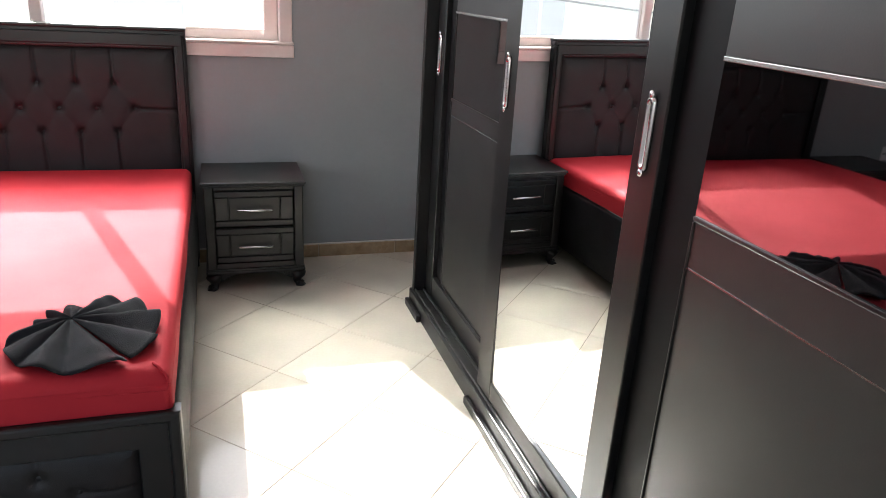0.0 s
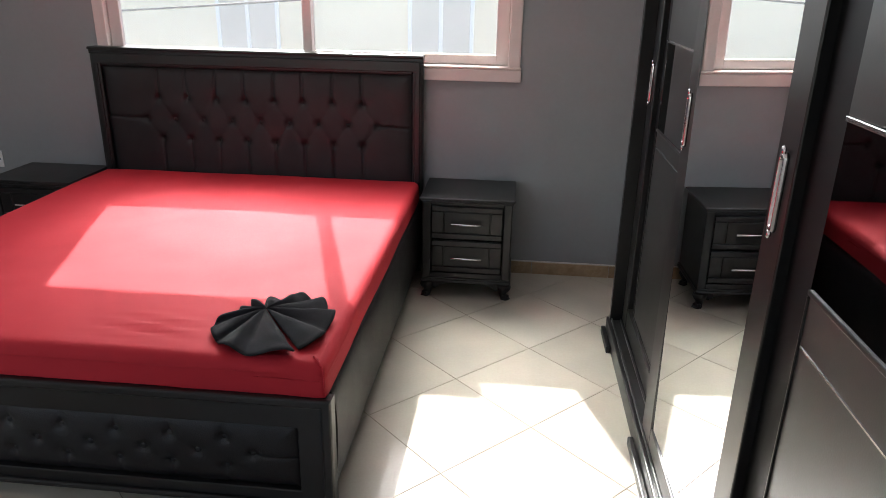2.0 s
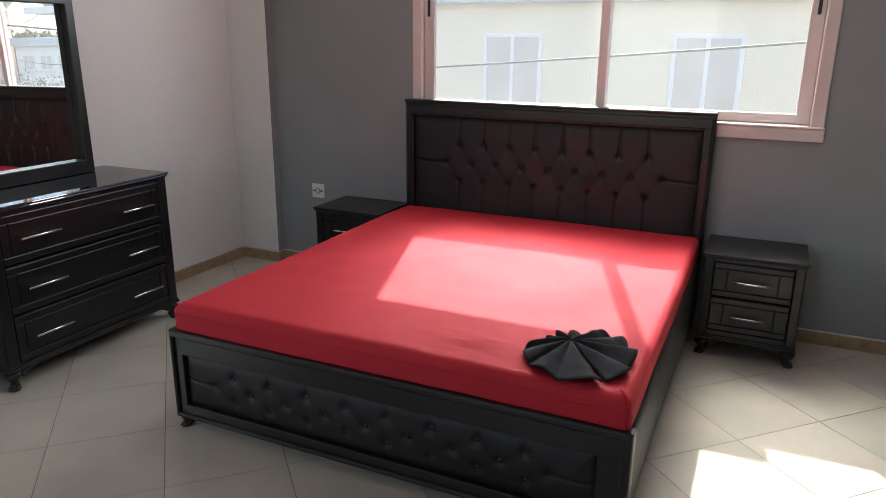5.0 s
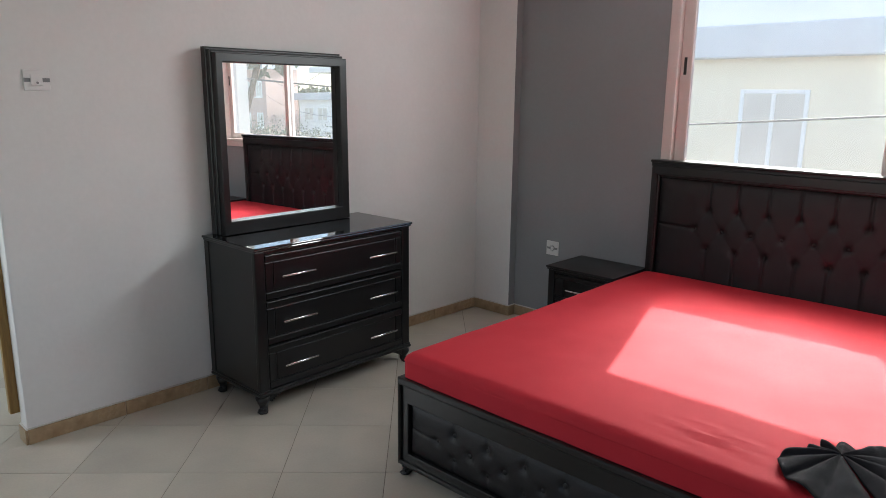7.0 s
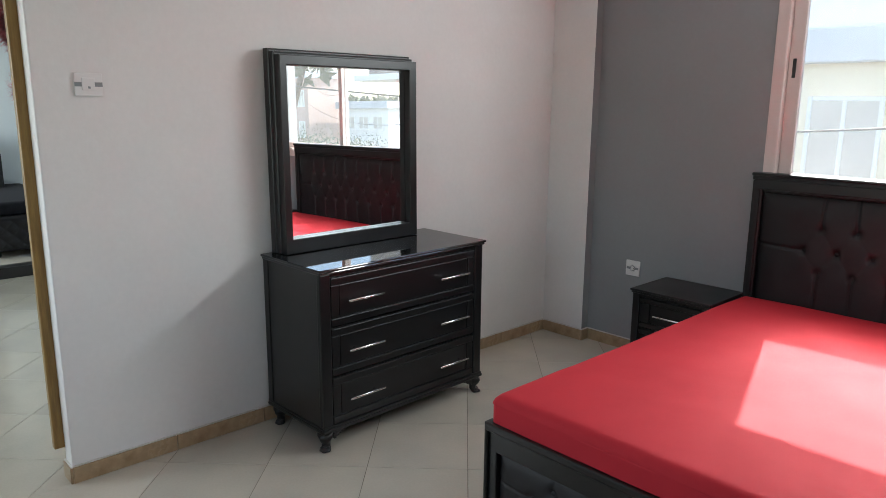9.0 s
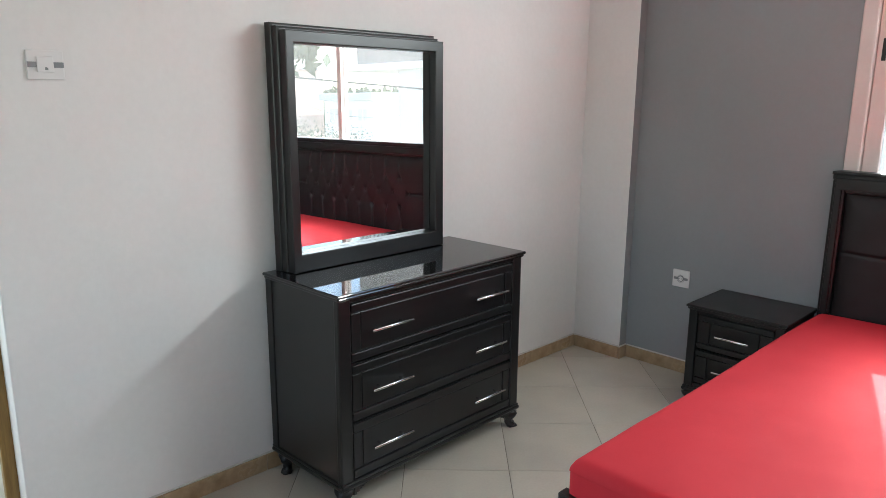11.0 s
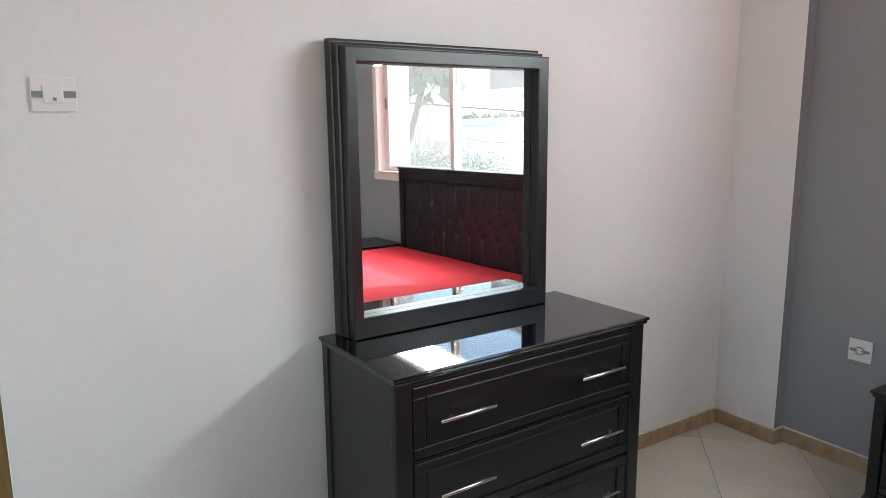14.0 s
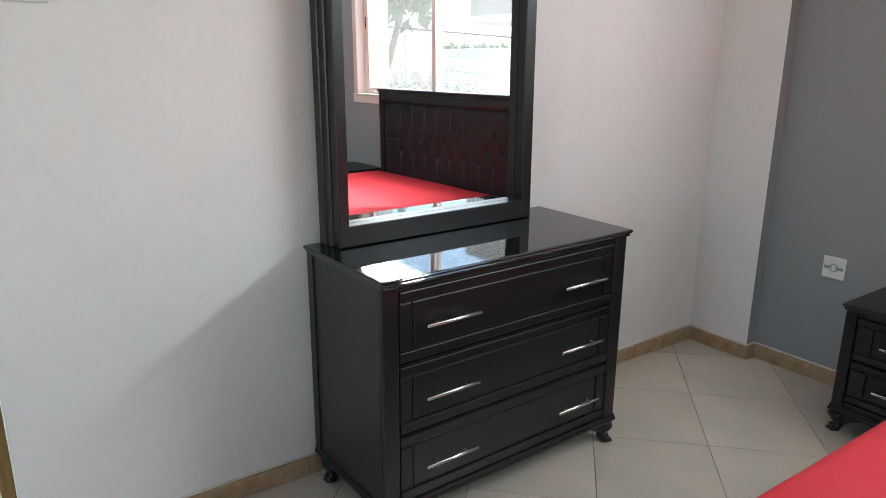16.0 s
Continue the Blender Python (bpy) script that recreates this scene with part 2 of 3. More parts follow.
# hall beyond the doorway, and a made-up far room for its mirror's reflection
setting("wall_hall_north", box(-7.6, WEST - 0.09, 2.6, 2.8, 0, TOP), GREEN, "pale hall wall")
setting("wall_hall_south", wall_with_hole(-7.6, WEST - 0.09, SOUTH - 0.2, SOUTH, -6.2, -4.6, 1.0, 2.2), GREEN, "pale hall wall with a window")
bm = box(-7.72, -7.6, SOUTH, 1.22, 0, TOP)
bx(bm, -7.72, -7.6, 2.25, 2.8, 0, TOP)
bx(bm, -7.72, -7.6, 1.22, 2.25, 2.2, TOP)
setting("wall_hall_west", bm, GREEN, "pale wall with an opening in place of a wardrobe mirror")
setting("ceiling_hall", box(-10.8, WEST - 0.3, SOUTH - 0.2, 4.2, TOP, TOP + 0.15), CEIL, "plain white ceiling", "ceiling")
setting("wall_far_west", box(-10.7, -10.5, SOUTH, 4.2, 0, TOP), GREEN, "pale wall of the room built for the mirror view")
setting("wall_far_north", box(-10.5, -7.6, 4.0, 4.2, 0, TOP), GREEN, "pale wall of the room built for the mirror view")
setting("wall_far_south", wall_with_hole(-10.5, -7.72, -0.7, -0.5, -9.8, -8.6, 1.1, 2.3), GREEN, "pale wall of the mirror-view room with an added lamp opening")

# ---- bedroom window ----
window = thing("window_1", pose((WX0 + WX1) / 2, NORTH, WZ0), "wide two-sash sliding window in a pinkish-white frame", "window", kind="structure")
HW = (WX1 - WX0) / 2
HH = WZ1 - WZ0
bm = bmesh.new()
for a in ((-HW, -HW + 0.065, 0.0, HH), (HW - 0.065, HW, 0.0, HH), (-HW + 0.065, HW - 0.065, 0.0, 0.065), (-HW + 0.065, HW - 0.065, HH - 0.065, HH)):
    bx(bm, a[0], a[1], -0.012, 0.12, a[2], a[3], bev=0.006)
part("window_frame", bm, PVC, window)
bm = bmesh.new()
bx(bm, -HW - 0.006, HW + 0.006, -0.020, -0.0125, -0.012, 0.05, bev=0.006)
bx(bm, -HW - 0.006, HW + 0.006, -0.023, -0.0125, 0.052, 0.066, bev=0.006)
part("window_sill", bm, PVC, window)
for k, (x0, x1, y) in enumerate(((-HW + 0.066, 0.042, 0.025), (-0.012, HW - 0.066, 0.068))):
    sash = part("sash", bx(bx(bx(box(x0, x0 + 0.07 if k == 0 else x0 + 0.052, y, y + 0.035, 0.066, HH - 0.066, bev=0.005),
                x1 - 0.052 if k == 0 else x1 - 0.07, x1, y, y + 0.035, 0.066, HH - 0.066, bev=0.005),
                x0 + 0.05, x1 - 0.05, y + 0.001, y + 0.034, 0.066, 0.119, bev=0.005),
                x0 + 0.05, x1 - 0.05, y + 0.001, y + 0.034, HH - 0.136, HH - 0.066, bev=0.005), PVC, window)
    pane = part("pane", box(x0 + 0.045, x1 - 0.045, y + 0.013, y + 0.019, 0.112, HH - 0.13), GLASS, sash, "clear dusty glass pane")
    pane.visible_shadow = False
    for lx in ((x0 + 0.022,) if k == 0 else (x1 - 0.040,)):
        part("latch", box(lx, lx + 0.018, y - 0.004, y + 0.004, 0.62, 0.72, bev=0.003), DARKPL, sash, "small dark latch")


# Added out of view; its edge limits the sun patch on the bed.
setting("lintel", box(WX0 - 0.2, WX1 + 0.2, NORTH + 0.22, NORTH + 0.42, 2.68, 2.82), PALE, "unseen projecting slab added over the window to cut the sun", "lintel")

# ---- tufted pads ----
def tufting(cx, rows, step, x0, x1, z0, z1, deep):
    """Button places, and the relief of a diamond-tufted pad."""
    (za, zb, zc) = rows
    top = [(cx + step * (i - 3.5), za) for i in range(8)]
    mid = [(cx + step * (i - 4), zb) for i in range(9)]
    low = [(cx + step * (i - 3.5), zc) for i in range(8)]
    folds = []
    for i in range(8):
        folds += [(top[i], mid[i]), (top[i], mid[i + 1]), (low[i], mid[i]), (low[i], mid[i + 1])]
        folds += [(top[i], (top[i][0] + 0.004 * (-1) ** i, z1)), (low[i], (low[i][0] - 0.003 * (-1) ** i, z0))]
    folds += [(mid[0], (x0, mid[0][1] + 0.006)), (mid[-1], (x1, mid[-1][1] - 0.008))]
    buttons = top + mid + low
    fa = np.array([f[0] for f in folds])
    fd = np.array([f[1] for f in folds]) - fa
    ln = (fd ** 2).sum(1)
    diag = (np.abs(fd[:, 0]) > 0.02) & (np.abs(fd[:, 1]) > 0.02)
    bt = np.array(buttons)

    def relief(x, z):
        p = np.array((x, z))
        s = np.clip(((p - fa) * fd).sum(1) / ln, 0, 1)
        d = np.sqrt(((p - fa - fd * s[:, None]) ** 2).sum(1))
        dd, dv = d[diag].min(), d[~diag].min()
        b = np.sqrt(((p - bt) ** 2).sum(1)).min()
        edge = min(x - x0, x1 - x, z - z0, z1 - z)
        return 0.024 * (1 - math.exp(-max(edge, 0) / 0.03)) - (0.0017 * math.exp(-(dd / 0.013) ** 1.4) + 0.009 * math.exp(-(dv / 0.006) ** 1.5)) * deep - 0.014 * math.exp(-(b / 0.019) ** 1.6)
    return buttons, relief


def tufted_pad(name, parent, x0, x1, z0, z1, y, cx, rows, step, nu, nv, deep=1.0):
    buttons, relief = tufting(cx, rows, step, x0, x1, z0, z1, deep)

    def f(u, v):
        x, z = x0 + (x1 - x0) * u, z0 + (z1 - z0) * v
        return (x, y - relief(x, z) + 0.0025 * noise.noise(Vector((x * 9, z * 9, 1))), z)
    pad = part(name, sheet_grid(bmesh.new(), nu, nv, f), LEATHER, parent, "black diamond-tufted leatherette pad", smooth=True)
    me = None
    for (x, z) in buttons:
        if me is None:
            b = bmesh.new()
            bmesh.ops.create_icosphere(b, subdivisions=2, radius=0.0115)
            for v in b.verts:
                v.co.y *= 0.55
            me = mesh_of("button", b, LEATHER, True)
        share("button", me, pad, pose(x, y - relief(x, z) - 0.002, z))
    return pad


def carved_foot(bm, x, y, h, sx, sy, s=1.0):
    """A short scrolled cabriole foot: knee, thin ankle, curled toe towards (sx, sy)."""
    rings = []
    for k, (w, out, r) in enumerate(((1.0, 0.0, 0.036), (0.82, 0.010, 0.038), (0.62, 0.012, 0.030), (0.42, 0.006, 0.021), (0.25, 0.006, 0.020), (0.14, 0.016, 0.025), (0.06, 0.020, 0.026), (0.0, 0.016, 0.020))):
        c = Vector((x + sx * out * s, y + sy * out * s, w * h))
        ring = []
        for i in range(14):
            a = i * math.tau / 14
            rr = r * s * (1 + 0.10 * math.cos(5 * a + k))
            ring.append(c + Vector((math.cos(a) * rr, math.sin(a) * rr, 0)))
        rings.append(ring)
    loft(bm, rings[::-1])
    for dx, dy, dz, r in ((0.030, 0.012, 0.16, 0.012), (0.012, 0.030, 0.16, 0.012), (0.022, 0.022, 0.80, 0.012)):
        t = bmesh.ops.create_icosphere(bm, subdivisions=1, radius=r * s)
        bmesh.ops.translate(bm, verts=t["verts"], vec=(x + sx * dx * s, y + sy * dy * s, dz * h + 0.002))
    return bm


# ---- bed ----
BX0, BX1, BY0 = -2.0, -0.125, 1.955
bed = thing("bed", pose(0, 0, 0), "black wooden double bed with diamond-tufted leatherette headboard and footboard", "bed")
bm = bmesh.new()
bx(bm, BX0, BX0 + 0.058, 4.045, 4.105, 0.04, 1.20, bev=0.010)
bx(bm, BX1 - 0.058, BX1, 4.045, 4.105, 0.04, 1.20, bev=0.010)
bx(bm, BX0 + 0.057, BX1 - 0.057, 4.046, 4.104, 1.136, 1.20, bev=0.008)
bx(bm, BX0 + 0.057, BX1 - 0.057, 4.048, 4.102, 0.30, 0.40, bev=0.008)
bx(bm, BX0 + 0.057, BX1 - 0.057, 4.080, 4.1035, 0.399, 1.137)
bx(bm, BX0 + 0.014, BX0 + 0.046, 4.036, 4.05, 0.40, 1.158, bev=0.006)
bx(bm, BX1 - 0.046, BX1 - 0.014, 4.036, 4.05, 0.40, 1.158, bev=0.006)
bx(bm, BX0 + 0.014, BX1 - 0.014, 4.0345, 4.05, 1.150, 1.206, bev=0.006)
part("headboard_frame", bm, BLACK, bed)
bm = box(BX0 - 0.002, BX1 + 0.002, 4.031, 4.113, 1.222, 1.238, bev=0.005)
bx(bm, BX0, BX1, 4.044, 4.106, 1.199, 1.2225, bev=0.003)
part("headboard_cap", bm, BLACK, bed)
tufted_pad("headboard_pad", bed, BX0 + 0.057, BX1 - 0.057, 0.42, 1.140, 4.066, -1.043, (0.966, 0.850, 0.738), 0.1660, 300, 118)

bm = mitred((BX0, BX1, 0.055, 0.432), (BX0 + 0.049, BX1 - 0.104, 0.107, 0.336), BY0, BY0 + 0.031, 0.004)
bx(bm, BX0 + 0.06, BX1 - 0.06, BY0 + 0.026, BY0 + 0.0305, 0.10, 0.36)
part("footboard_frame", bm, BLACK, bed)
bm = mitred((BX0 - 0.006, BX1 + 0.006, 0.048, 0.446), (BX0 + 0.012, BX1 - 0.028, 0.070, 0.414), BY0 - 0.014, BY0 + 0.032, 0.009)
part("footboard_moulding", bm, BLACK, bed)
tufted_pad("footboard_pad", bed, BX0 + 0.048, BX1 - 0.104, 0.105, 0.338, BY0 + 0.024, -1.083, (0.276, 0.223, 0.172), 0.176, 300, 60, 0.45)


def rail(x, sgn):
    """Padded side rail, bulging outwards."""
    def f(u, v):
        yy = BY0 + 0.062 + (4.04 - BY0 - 0.062) * u
        a = math.pi * v
        out = 0.030 * math.sin(a) ** 0.45 + 0.003 * noise.noise(Vector((yy * 3, v * 2, 4)))
        return (x + sgn * (out - 0.022), yy, 0.075 + 0.36 * (0.5 - 0.5 * math.cos(a)))
    b = sheet_grid(bmesh.new(), 60, 20, f)
    bx(b, min(x - sgn * 0.03, x - sgn * 0.055), max(x - sgn * 0.03, x - sgn * 0.055), BY0 + 0.062, 4.04, 0.075, 0.435)
    return b


part("side_rail", rail(BX1 - 0.005, 1), LEATHER, bed, "padded black leatherette side rail", smooth=True)
part("side_rail", rail(BX0 + 0.005, -1), LEATHER, bed, "padded black leatherette side rail", smooth=True)
part("slat_base", box(BX0 + 0.06, BX1 - 0.06, BY0 + 0.07, 4.03, 0.40, 0.4465), BLACK, bed)
for fx, sx in ((BX0 + 0.035, -1), (BX1 - 0.035, 1)):
    part("leg", carved_foot(bmesh.new(), fx, BY0 + 0.03, 0.065, sx, -1, 0.9), BLACK, bed, smooth=True)
    part("leg", box(fx - 0.03, fx + 0.03, 4.05, 4.10, 0.0, 0.05, bev=0.004), BLACK, bed)


# mattress under a fitted sheet
def mattress_mesh():
    cx, cy, cz = (BX0 + BX1) / 2, (BY0 + 0.004 + 4.03) / 2, 0.5035
    hx, hy, hz, r, rc = (BX1 - BX0) / 2 - 0.012, (4.03 - BY0 - 0.004) / 2, 0.0565, 0.042, 0.016
    b = bmesh.new()
    bmesh.ops.create_cube(b, size=2)
    bmesh.ops.subdivide_edges(b, edges=b.edges[:], cuts=63, use_grid_fill=True)
    for v in b.verts:
        p = v.co
        z = p.z * hz
        over = max(0.0, min(1.0, (z - hz + r) / r))
        inset = r * (1 - math.sqrt(1 - over * over))
        wx, wy = hx - inset, hy - inset
        q = Vector((math.copysign(abs(p.x) ** 0.75, p.x) * wx, math.copysign(abs(p.y) ** 0.75, p.y) * wy, z))
        ix, iy = max(-wx + rc, min(wx - rc, q.x)), max(-wy + rc, min(wy - rc, q.y))
        d = Vector((q.x - ix, q.y - iy, 0))
        if d.length > rc:
            d = d.normalized() * rc
            q.x, q.y = ix + d.x, iy + d.y
        x, y = q.x + cx, q.y + cy
        n1 = noise.noise(Vector((x * 1.7, y * 1.7, 3)))
        q.z += 0.006 * n1 * (q.z > 0) + 0.0015 * noise.noise(Vector((x * 8, y * 8, 7)))
        # small creases beside the towel
        w = math.exp(-((x + 0.74) / 0.14) ** 2 - ((y - 2.13) / 0.07) ** 2) * (q.z > 0)
        q.z += 0.012 * w * math.sin((y - 2.1) * 95 + (x + 0.7) * 16)
        # slack folds of the sheet on its hanging sides
        if q.z < hz - r:
            k = noise.noise(Vector((x * 3.2, y * 3.2, 11)))
            q.x += 0.004 * k * (1 if q.x > 0 else -1)
            q.y += 0.004 * k * (1 if q.y > 0 else -1)
        v.co = q + Vector((cx, cy, cz))
    return b


mattress = thing("mattress", pose(0, 0, 0.447), "thick mattress in a smooth red fitted sheet on the black bed", "mattress")
sheet_part = part("fitted_sheet", mattress_mesh(), RED, mattress, smooth=True)
sheet_part.matrix_basis = pose(0, 0, -0.447)


def corner_seam():
    b = bmesh.new()
    pts = []
    for i in range(19):
        z = 0.449 + 0.1105 * i / 18
        over = max(0.0, min(1.0, (z - 0.518) / 0.042))
        inset = 0.042 * (1 - math.sqrt(1 - over * over))
        pts.append(Vector((BX1 - 0.016 - inset, BY0 + 0.008 + inset, z)))
    for p, q in zip(pts, pts[1:]):
        rod(b, p, q + (q - p) * 0.2, 0.0042, 8)
    return b


seam = part("corner_seam", corner_seam(), RED, mattress, smooth=True)
seam.matrix_basis = pose(0, 0, -0.447)


# folded towel fan
def towel_fan():
    """Eleven pleats gathered at one point, opened round until the two ends meet."""
    b = bmesh.new()
    pleats = 11
    start, span = radians(-50), radians(357)
    nu, nv = pleats * 16, 16
    rims = [0.270, 0.235, 0.205, 0.195, 0.13, 0.105, 0.09, 0.10, 0.175, 0.215, 0.262, 0.280]
    vs = []
    for i in range(nu + 1):
        u = i / nu
        a = start + span * u
        ph = u * pleats
        k = int(min(ph, pleats - 1e-6))
        fr = ph - k
        R = rims[k] * (1 - fr) + rims[k + 1] * fr
        tri = 1 - abs(2 * fr - 1)
        tri = math.sin(0.5 * math.pi * tri) ** (1.0 + 0.5 * (k % 2))
        R *= 0.945 + 0.075 * tri
        col = []
        for j in range(nv + 1):
            r = R * (0.03 + 0.97 * j / nv)
            s = r / R
            lean = a + 0.14 * s * tri * (1 if k % 3 else 0.4)
            h = 0.003 + 0.032 * (1 - s) ** 1.1 + (0.034 + 0.010 * (k % 2)) * s ** 0.7 * (1 - 0.35 * s) * tri
            h += 0.009 * s * noise.noise(Vector((math.cos(a) * r * 22, math.sin(a) * r * 22, 2)))
            col.append(b.verts.new((math.cos(lean) * r, math.sin(lean) * r, max(h, 0.003))))
        vs.append(col)
    for i in range(nu):
        for j in range(nv):
            b.faces.new((vs[i][j], vs[i + 1][j], vs[i + 1][j + 1], vs[i][j + 1]))
    return b


towel = part("towel", towel_fan(), CLOTH, None, smooth=True)
tagged(towel, "charcoal cotton towel folded into a pleated fan on the bed", "towel")
towel.matrix_basis = pose(-0.397, 2.218, 0.564)
sol = towel.modifiers.new("thickness", "SOLIDIFY")
sol.thickness = 0.004


# ---- chests of drawers ----
def bar_handle(name, parent, x0, x1, y, z, r=0.006):
    """A round bar on two posts."""
    b = rod(bmesh.new(), (x0, y - 0.032, z), (x1, y - 0.032, z), r, 12)
    w = x1 - x0
    for px in (x0 + w * 0.22, x1 - w * 0.22):
        rod(b, (px, y + 0.002, z), (px, y - 0.030, z), r * 0.75, 8)
    return part(name, b, CHROME, parent, "slim chrome bar handle", smooth=True)


def chest(name, m, W, D, H, drawers, handles, stile, foot, label, category, group="", top=BLACK):
    """Local frame: the front looks along -y at y = 0, x runs along the width."""
    t = thing(name, m, label, category, group)
    z0 = foot + 0.025
    part("side_panel", box(0.012, 0.028, 0.022, D, z0, H - 0.024, bev=0.003), SATIN, t)
    part("side_panel", box(W - 0.028, W - 0.012, 0.022, D, z0, H - 0.024, bev=0.003), SATIN, t)
    part("back_panel", box(0.028, W - 0.028, D - 0.015, D, z0, H - 0.024), SATIN, t)
    part("bottom", box(0.028, W - 0.028, 0.05, D - 0.015, z0, z0 + 0.015), SATIN, t)
    part("stile", box(0.008, 0.008 + stile, 0.010, 0.040, z0, H - 0.024, bev=0.006), BLACK, t)
    part("stile", box(W - 0.008 - stile, W - 0.008, 0.010, 0.040, z0, H - 0.024, bev=0.006), BLACK, t)
    part("top_rail", box(0.008 + stile, W - 0.008 - stile, 0.014, 0.040, drawers[0][1] + 0.004, H - 0.024, bev=0.003), BLACK, t)
    part("bottom_rail", box(0.008 + stile, W - 0.008 - stile, 0.014, 0.040, z0, drawers[-1][0] - 0.004, bev=0.003), BLACK, t)
    part("back_stile", box(0.006, 0.032, D - 0.045, D - 0.004, z0, H - 0.024, bev=0.003), BLACK, t)
    b = box(-0.004, W + 0.004, -0.006, D + 0.002, H - 0.013, H, bev=0.005)
    bx(b, 0.002, W - 0.002, 0.0, D, H - 0.026, H - 0.012, bev=0.006)
    part("top", b, top, t)
    b = box(0.0, W, 0.0, D, z0 - 0.025, z0 - 0.006, bev=0.008)
    bx(b, 0.005, W - 0.005, 0.005, D, z0 - 0.008, z0 + 0.004, bev=0.004)
    part("base_moulding", b, BLACK, t)
    for (da, db) in drawers:
        x0, x1 = 0.008 + stile + 0.004, W - 0.012 - stile
        hh = db - da
        e = 0.036 if W > 0.7 else min(0.030, hh * 0.17)
        s = 0.045 if W > 0.7 else 0.062
        dr = part("drawer", box(x0, x1, 0.024, 0.044, da, db), BLACK, t)
        part("rail", box(x0, x1, 0.012, 0.026, db - e, db - 0.002, bev=0.004), BLACK, dr)
        part("rail", box(x0, x1, 0.012, 0.026, da + 0.002, da + e, bev=0.004), BLACK, dr)
        part("side_block", box(x0 + 0.001, x0 + s, 0.015, 0.026, da + e + 0.003, db - e - 0.003, bev=0.003), BLACK, dr)
        part("side_block", box(x1 - s, x1 - 0.001, 0.015, 0.026, da + e + 0.003, db - e - 0.003, bev=0.003), BLACK, dr)
        part("panel", box(x0 + s + 0.004, x1 - s - 0.004, 0.018, 0.026, da + e + 0.004, db - e - 0.004, bev=0.004), BLACK, dr)
        for h0, h1 in handles:
            bar_handle("handle", dr, h0, h1, 0.016, (da + db) / 2)
    for fx, sx in ((0.045, -1), (W - 0.045, 1)):
        part("leg", carved_foot(bmesh.new(), fx, 0.045, foot, sx, -1), BLACK, t, smooth=True)
        part("leg", carved_foot(bmesh.new(), fx, D - 0.05, foot, sx, 1 if D > 9 else -1, 0.9), BLACK, t, smooth=True)
        b = bmesh.new()
        for i in range(7):
            u = i / 6
            xx = fx - sx * (0.03 + 0.075 * u)
            bx(b, xx - 0.008, xx + 0.008, 0.012, 0.03, foot - 0.035 * (1 - u) ** 1.5 - 0.004, foot + 0.002, bev=0.003, seg=1)
        part("carved_bracket", b, BLACK, t)
    return t


NS_DRAWERS = ((0.334, 0.515), (0.146, 0.325))
chest("nightstand", pose(-0.088, 3.695, 0), 0.486, 0.40, 0.562, NS_DRAWERS, ((0.160, 0.326),), 0.045, 0.088,
      "black wooden two-drawer nightstand between the bed and the wardrobe", "nightstand", "nightstands")
chest("nightstand", pose(-2.495, 3.695, 0), 0.486, 0.40, 0.550, ((0.326, 0.503), (0.142, 0.318)), ((0.160, 0.326),), 0.045, 0.088,
      "black wooden two-drawer nightstand below the wall socket", "nightstand", "nightstands")
DRESSER_H = 0.8716
chest("dresser", pose(-2.9002, 1.8287, 0, 0, 0, 91.04), 1.0746, 0.488, DRESSER_H, ((0.597, 0.826), (0.359, 0.587), (0.122, 0.349)),
      ((0.1475, 0.3556), (0.730, 0.9405)), 0.058, 0.092, "black wooden three-drawer dresser with a gloss top and carved feet", "dresser", "", GLOSS)

# mirror standing on the dresser
mir = thing("dresser_mirror", pose(-3.386, 2.34, DRESSER_H + 0.001, -0.5, 0, 90.75), "square mirror in a stepped black wooden frame on the dresser", "mirror")
OPEN = (-0.412, 0.336, 0.071, 0.886)      # left, right, bottom and top of the glass opening


def ring_frame(l, r, top, y0, y1, inner=0.0, bev=0.003):
    """A mitred frame round the opening; the lower rail stands on the dresser."""
    return mitred((l, r, 0, top), (OPEN[0] - inner, OPEN[1] + inner, OPEN[2] - inner, OPEN[3] + inner), y0, y1, bev)


part("outer_moulding", ring_frame(-0.464, 0.402, 0.962, -0.040, 0.0, 0.01, 0.008), BLACK, mir)
part("middle_moulding", ring_frame(-0.458, 0.394, 0.948, -0.074, -0.039, 0.006, 0.010), BLACK, mir)
part("frame", ring_frame(-0.450, 0.385, 0.932, -0.115, -0.073, 0.0, 0.004), BLACK, mir)
part("mirror_glass", box(OPEN[0] - 0.004, OPEN[1] + 0.004, -0.0715, -0.066, OPEN[2] - 0.004, OPEN[3] + 0.004), MIRROR, mir, "clear mirror glass")
part("backing", box(-0.44, 0.36, -0.030, -0.002, 0.03, 0.93), BLACK, mir)

# ---- sliding wardrobe ----
WF, WE0, WE1, WTOP = 0.885, 0.62, 3.40, 2.30
ward = thing("wardrobe", pose(WF, WE0, 0), "large black sliding-door wardrobe with a mirror door and gloss panels", "wardrobe")
L = WE1 - WE0


def wpart(name, bmx, m, parent, label="", smooth=False):
    return part(name, bmx, m, parent, label, smooth)


part("side_panel", box(0.0, 0.62, L - 0.032, L, 0.05, WTOP, bev=0.003), BLACK, ward)
part("side_panel", box(0.0, 0.62, 0.0, 0.032, 0.05, WTOP, bev=0.003), BLACK, ward)
part("back_panel", box(0.60, 0.62, 0.032, L - 0.032, 0.05, WTOP), BLACK, ward)
part("top_panel", box(0.0, 0.60, 0.032, L - 0.032, WTOP - 0.10, WTOP), BLACK, ward)
part("bottom_panel", box(0.11, 0.60, 0.032, L - 0.032, 0.05, 0.07), BLACK, ward)
